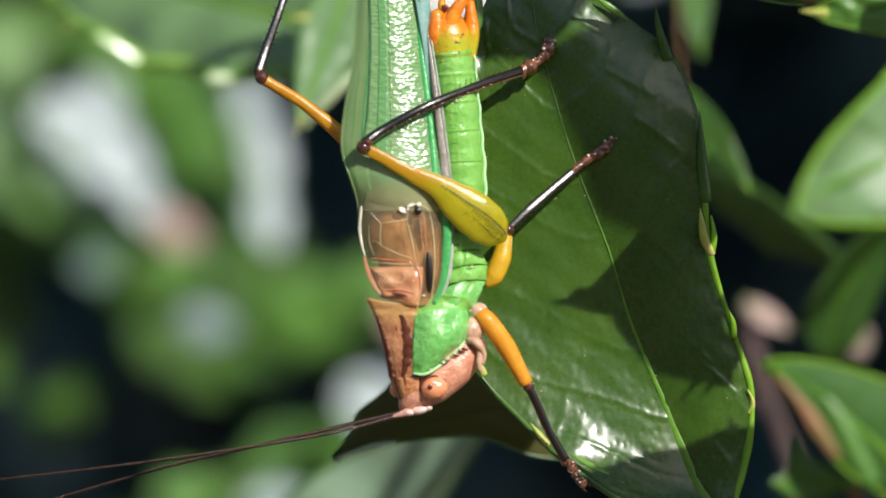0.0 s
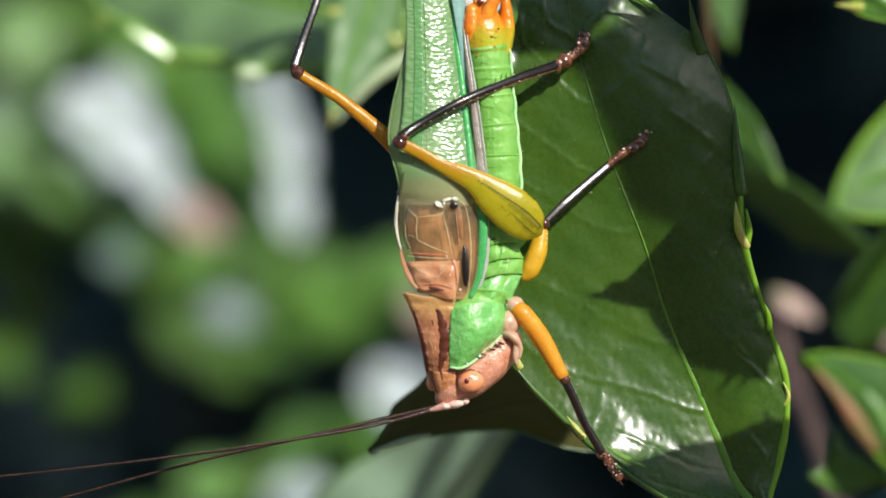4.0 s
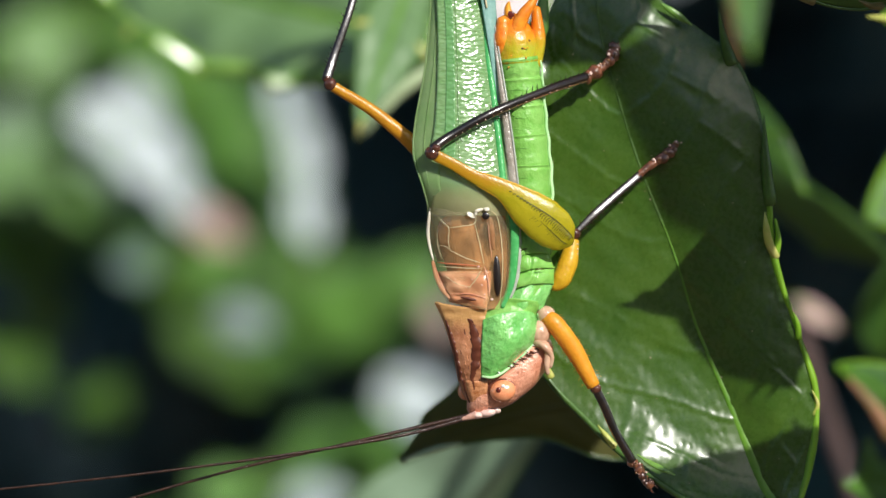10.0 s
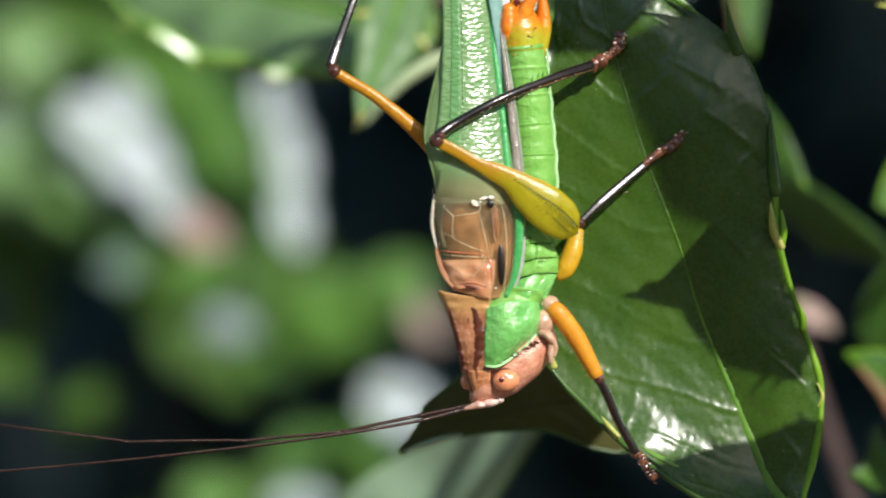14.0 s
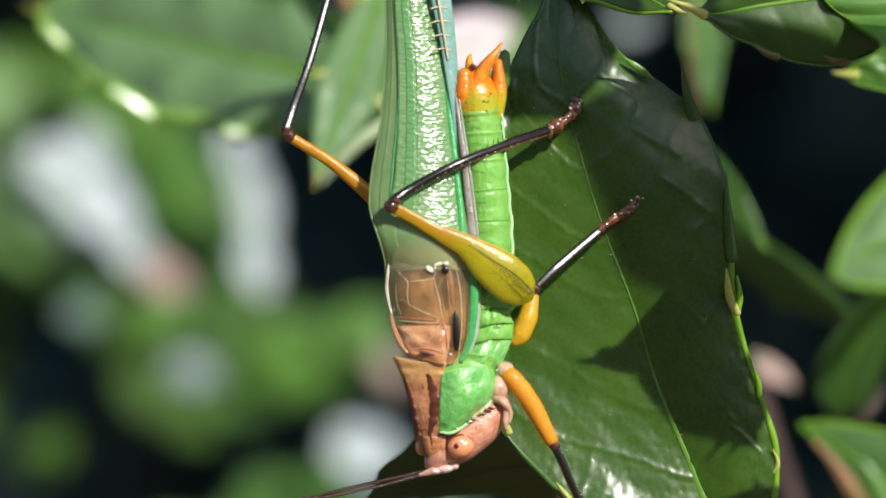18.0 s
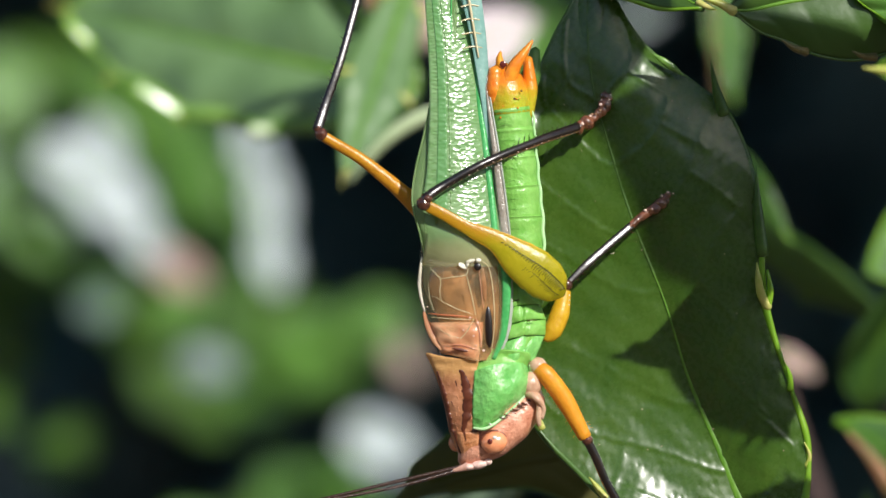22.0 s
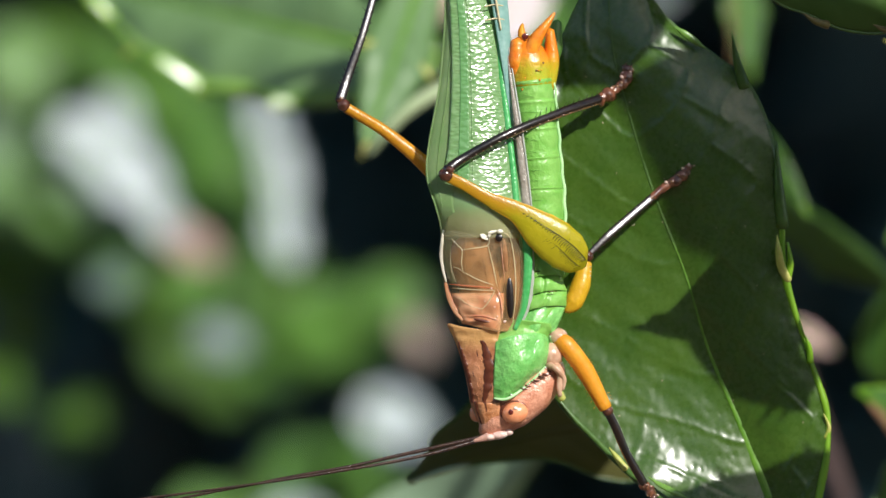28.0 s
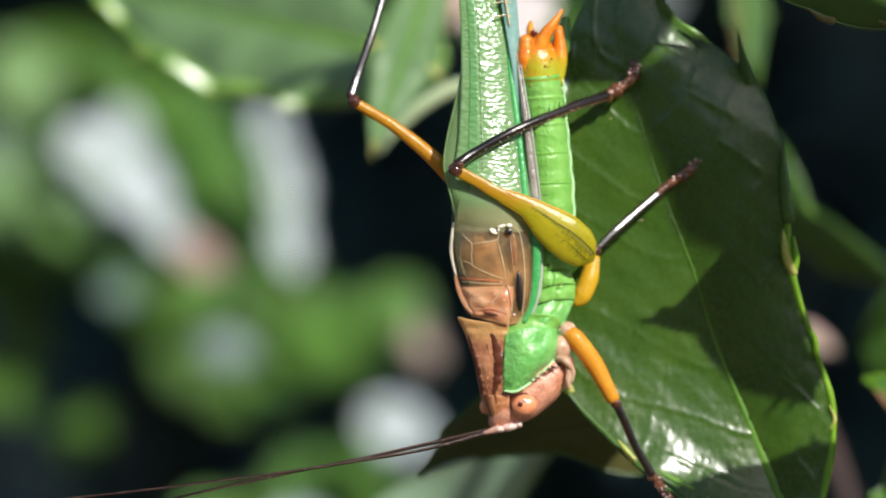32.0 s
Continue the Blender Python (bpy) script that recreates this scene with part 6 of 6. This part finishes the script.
FAR = [
    (-23.25, 203, 7.1, 5, 2.2, 110, LEAF_FAR, 0.05),
    (-26.69, 203, 5.96, 4, 2.0, 60, LEAF_PALE, 0.25),
    (-19.44, 203, 3.48, 4, 1.8, 135, LEAF_FAR, 0.06),
    (-10.67, 203, 5.95, 5, 1.6, 165, LEAF_FAR, 0.05),
    (-25.55, 203, 2.15, 5, 2.0, 100, LEAF_PALE, 0.3),
    (-16.4, 203, -2.81, 4.5, 1.8, 60, LEAF_PALE, 0.4),
    (19.6, 80, -4.5, 3.0, 0.62, 118, BARE, 0.15), (24.6, 90, -6.2, 1.8, 0.5, 110, BARE, 0.3),
    (-23.6, 200, 7.2, 5.6, 2.4, 115, LEAF_FAR, 0.007), (-21.4, 204, 8.9, 4, 1.5, 150, LEAF_FAR, 0.025), (-20.8, 200, 4.9, 6.5, 3.0, 125, LEAF_FAR, 0.02),
    (-18.4, 198, 1.6, 5, 1.5, 135, LEAF_FAR, 0.017), (-16.3, 196, 0.0, 4, 1.3, 120, BARE, 0.3), (-26.8, 205, 1.8, 5, 2.2, 80, LEAF_SHINE, 0.3), (-30, 212, 3.5, 9, 3.6, 60, LEAF_SHINE, 0.5), (-26.5, 210, 0.3, 7, 3, 80, LEAF_MATT, 0.5),
    (-29, 215, 11, 6, 3, 70, LEAF_PALE, 0.5), (-15.5, 210, 5, 13, 2.6, 155, LEAF_PALE, 0.6), (-20, 214, 9.5, 9, 2.4, 150, LEAF_PALE, 0.6),
    (-11.5, 200, 8.5, 4.5, 1.5, 175, LEAF_FAR, 0.05), (-10.4, 202, 4.7, 5, 1.6, 170, LEAF_FAR, 0.03), (-10.2, 200, 0.9, 5, 1.6, 172, LEAF_FAR, 0.05),
    (-18, 210, -3, 9, 3.2, 85, LEAF, 0.6), (-12, 212, -2, 8, 3, 80, LEAF, 0.5), (-21.7, 200, -2.4, 3.6, 1.2, 80, LEAF_FAR, 0.2),
    (-17.2, 200, -7.9, 5.5, 2.1, 120, LEAF, 0.3), (-14.5, 204, -6.3, 4, 1.6, 100, LEAF_FAR, 0.15), (-7.3, 206, -5.6, 8, 3.4, 100, LEAF_PALE, 0.5),
    (-3.1, 206, -3.3, 5, 2, 60, LEAF_PALE, 0.4), (-1.2, 198, -6.0, 3.4, 1.1, 150, DRY, 0.1), (-1.6, 200, -3.6, 2.6, 0.9, 20, LEAF_SHINE, 0.3), (-23.7, 206, -11.4, 4, 1.8, 60, LEAF, 0.6),
    (-29.4, 206, -9.5, 4, 1.8, 30, LEAF, 0.6), (-2.7, 200, -11.7, 6, 2.6, 105, LEAF_FAR, 0.04), 
    (-7.2, 210, -15.5, 7, 3, 60, LEAF_PALE, 0.6), (-15.6, 200, -17.8, 5, 2, 70, LEAF_PALE, 0.3), (-12.5, 202, -17.4, 4, 1.8, 40, LEAF, 0.3),
    (-9.5, 200, -18.6, 5, 2, 80, LEAF_FAR, 0.12), (-33, 214, 3, 6, 3, 120, LEAF_PALE, 0.5), (-30, 214, -2, 5, 2, 70, LEAF, 0.5), (-27, 220, -22, 6, 2.5, 60, LEAF, 0.5),
    (3.3, 90, 13.2, 6.0, 1.9, 62, PETAL, 0.02), (0.0, 95, 14.5, 4.0, 1.2, 20, BARE, 0.2), (-21, 214, -22, 6, 2.5, 70, LEAF_PALE, 0.5),
    (8, 240, 16, 7, 3, 60, LEAF_PALE, 0.5), (14.8, 200, 17.3, 3.0, 0.9, 80, LEAF_FAR, 0.10),
    (-30.71, 215, 12.12, 6, 2.8, 60, LEAF_PALE, 0.5), (-29.76, 212, -1.96, 7, 2.6, 40, LEAF, 0.6), (-31.39, 214, -8.59, 7, 2.8, 70, LEAF, 0.6), (-10.25, 208, -6.93, 9, 3.2, 60, LEAF_MATT, 0.5), (-5.24, 210, -4.6, 8, 2.6, 110, LEAF_MATT, 0.5), (-11.94, 216, 3.2, 10, 2.4, 150, LEAF_MATT, 0.4), (-15.17, 203, -9.21, 6, 2.4, 120, LEAF, 0.5),
    (-9.05, 206, -15.39, 7, 2.8, 70, LEAF_MATT, 0.5), (-4.81, 208, -17.73, 7, 2.8, 100, LEAF_PALE, 0.5), (-24.99, 210, -12.41, 4.6, 2.4, 30, LEAF_MATT, 0.6), (-13.28, 206, -18.1, 4, 1.7, 60, LEAF_PALE, 0.3), (-24.64, 220, 14.23, 9, 2.6, 120, LEAF, 0.5),
    (19.75, 83, -9.0, 2.8, 0.62, 172, DRY, 0.2), (24.9, 84, -5.6, 1.2, 0.5, 150, DRY, 0.2),
]
for i, (x, y, z, ln, wd, lean, m, off) in enumerate(FAR):
    a = RB.uniform(0, 6.28)
    far_leaf(x, y, z, ln, wd, lean, m, (off * math.cos(a), 0.0, off * math.sin(a)))


# matt green leaves behind the shining ones, turned to the sun
for x, y, z, ln, wd, lean, m, k in (
    (-28.8, 214, 12.6, 6, 3.4, 60, LEAF_PALE, 0.5), (-30.2, 216, 5.2, 10, 4.4, 100, LEAF_GREY, 1.6), (-15.0, 216, 6.4, 10, 2.8, 150, LEAF_MATT, 0.8),
    (-17.0, 218, 9.8, 7, 2.8, 140, LEAF_MATT, 0.9), (-26.1, 214, 2.4, 8, 3.4, 115, LEAF_GREY, 1.5), (-11.8, 212, -3.2, 8, 3.4, 100, LEAF_MATT, 0.6),
    (-7.4, 212, -5.8, 9, 3.6, 120, LEAF_MATT, 0.6), (-32.0, 212, -0.4, 5, 3.0, 10, LEAF_PALE, 0.6), (-16.8, 210, -8.2, 5, 2.6, 110, LEAF_GREY, 1.2),
    (-28.4, 214, -5.8, 5, 2.2, 30, LEAF, 1.2), (-19.4, 212, -1.8, 8, 2.2, 95, LEAF_MATT, 0.7), (-22.0, 216, 11.6, 8, 2.6, 130, LEAF_MATT, 1.0),
):
    far_leaf(x, y, z, ln, wd, lean, m, (0.2 * k, 0.2 * k, -0.25 * k))


def mass(name, n, lo, hi, size, seed, label, material, hang=0.6):
    """A mass of small pointed leaves in a block of space, as one object."""
    r = np.random.default_rng(seed)
    c = r.uniform(lo, hi, (n, 3))
    d = r.normal(0, 1, (n, 3)) + (0, 0, -hang)
    d /= np.linalg.norm(d, axis=1, keepdims=True)
    nn = r.normal(0, 0.6, (n, 3)) + (0.2, -0.8, 0.5)
    s = np.cross(d, nn)
    s /= np.linalg.norm(s, axis=1, keepdims=True)
    nn = np.cross(s, d)
    ln = r.uniform(0.7, 1.3, (n, 1)) * size
    v = np.stack([c - d * ln, c - d * ln * 0.3 + s * ln * 0.42, c - d * ln * 0.3 + nn * ln * 0.1, c - d * ln * 0.3 - s * ln * 0.42,
                  c + d * ln * 0.35 + s * ln * 0.36, c + d * ln * 0.35 + nn * ln * 0.12, c + d * ln * 0.35 - s * ln * 0.36, c + d * ln], 1).reshape(-1, 3)
    base = np.arange(n)[:, None] * 8
    quads = np.concatenate([base + (1, 4, 5, 2), base + (2, 5, 6, 3)])
    tris = np.concatenate([base + (0, 1, 2), base + (0, 2, 3), base + (4, 7, 5), base + (5, 7, 6)])
    me = bpy.data.meshes.new(name)
    me.from_pydata((v * 0.001).tolist(), [], quads.tolist() + tris.tolist())
    me.materials.append(material)
    ob = new(name, me)
    return tagged(ob, label, "foliage", kind="stuff")


mass("hedge_foliage", 9000, (-420, 540, -900), (420, 760, 300), 20, 21, "dense dark hedge foliage in deep shade", SHADED_FOLIAGE)
mass("hedge_foliage", 9000, (-1500, 900, -900), (1500, 1500, 900), 62, 22, "far dark hedge foliage", SHADED_FOLIAGE)
# unseen leaves added overhead to block the sun from the hedge
mass("shade_canopy", 7000, (-300, 60, 165), (700, 800, 330), 19, 23, "unseen leaf canopy added to shade the hedge", SHADED_FOLIAGE)
mass("shrub_foliage", 700, (-140, 400, -120), (140, 520, 120), 11, 24, "shaded inner leaves of the shrub", SHADED_FOLIAGE)


def motions():
    """Antennae that sway, and forewings that shake in song."""
    k = np.array(K0)

    def turned(ob, at, turns):
        p = (np.array(at) - k) * 0.001
        walk(ob, [(t, Matrix.Translation(p) @ Euler((0, radians(a), radians(c))).to_matrix().to_4x4()) for t, a, c in turns])

    turned(ANT_A, (1.1, -2.5, -8.1), [(0, 0, 0), (6, 0.3, 0), (12, 0.2, 0), (14, 0.8, 0), (18, 0, 0), (25, -0.4, 0), (32, 0, 0)])
    # the second antenna lifts and curls in five stiff stretches
    joints = [np.array(bend[n * 20]) for n in range(5)]
    LIFT = ((0, 0.0), (3, 0.05), (6, 0.1), (9, 0.0), (11, 0.12), (11.7, 0.2), (12.0, 0.45), (12.3, 0.75), (12.6, 1.2), (12.8, 0.7), (13.0, 0.3), (13.2, 0.65), (13.5, 1.0), (13.8, 1.05), (14.2, 0.75), (14.5, 0.35), (16, 0.1), (20, 0.0), (25, 0.15), (28, 0.3), (30, 0.0), (32, 0.2))
    BENDS = (1.2, 6.5, 8.0, 9.5, 9.0)
    rows_of = [[] for _ in joints]
    for t, r in LIFT:
        m = Matrix.Identity(4)
        for n, (p, b) in enumerate(zip(joints, BENDS)):
            q = Vector((p - k) * 0.001)
            m = m @ Matrix.Translation(q) @ Euler((0, radians(b * r), 0)).to_matrix().to_4x4() @ Matrix.Translation(-q)
            rows_of[n].append((t, m @ Matrix.Translation(q)))
    for ob, rr in zip(ANT_B, rows_of):
        walk(ob, rr)
    # closed at rest; held open and shaking in song, half open in the soft phrases
    SONG = ((0.0, 1.7), (6.8, 7.7), (11.2, 11.7), (14.3, 14.6), (16.4, 21.2), (24.8, 25.3))
    SOFT = ((8.4, 11.2), (27.4, 30.4))
    rows, shake = [], []
    for i in range(481):
        t = i / 15.0
        loud = any(a <= t <= b for a, b in SONG)
        soft = any(a <= t <= b for a, b in SOFT)
        beat = i % 2
        rows.append((t, 0.3 + 2.4 * beat if loud else 1.4 + 2.2 * beat if soft else 4.2, 0))
        shake.append((t, 0.7 * beat if loud or soft else 0.0, 0))
    turned(far, FAR_AT, rows)
    turned(mirror, WING_AT, shake)


motions()
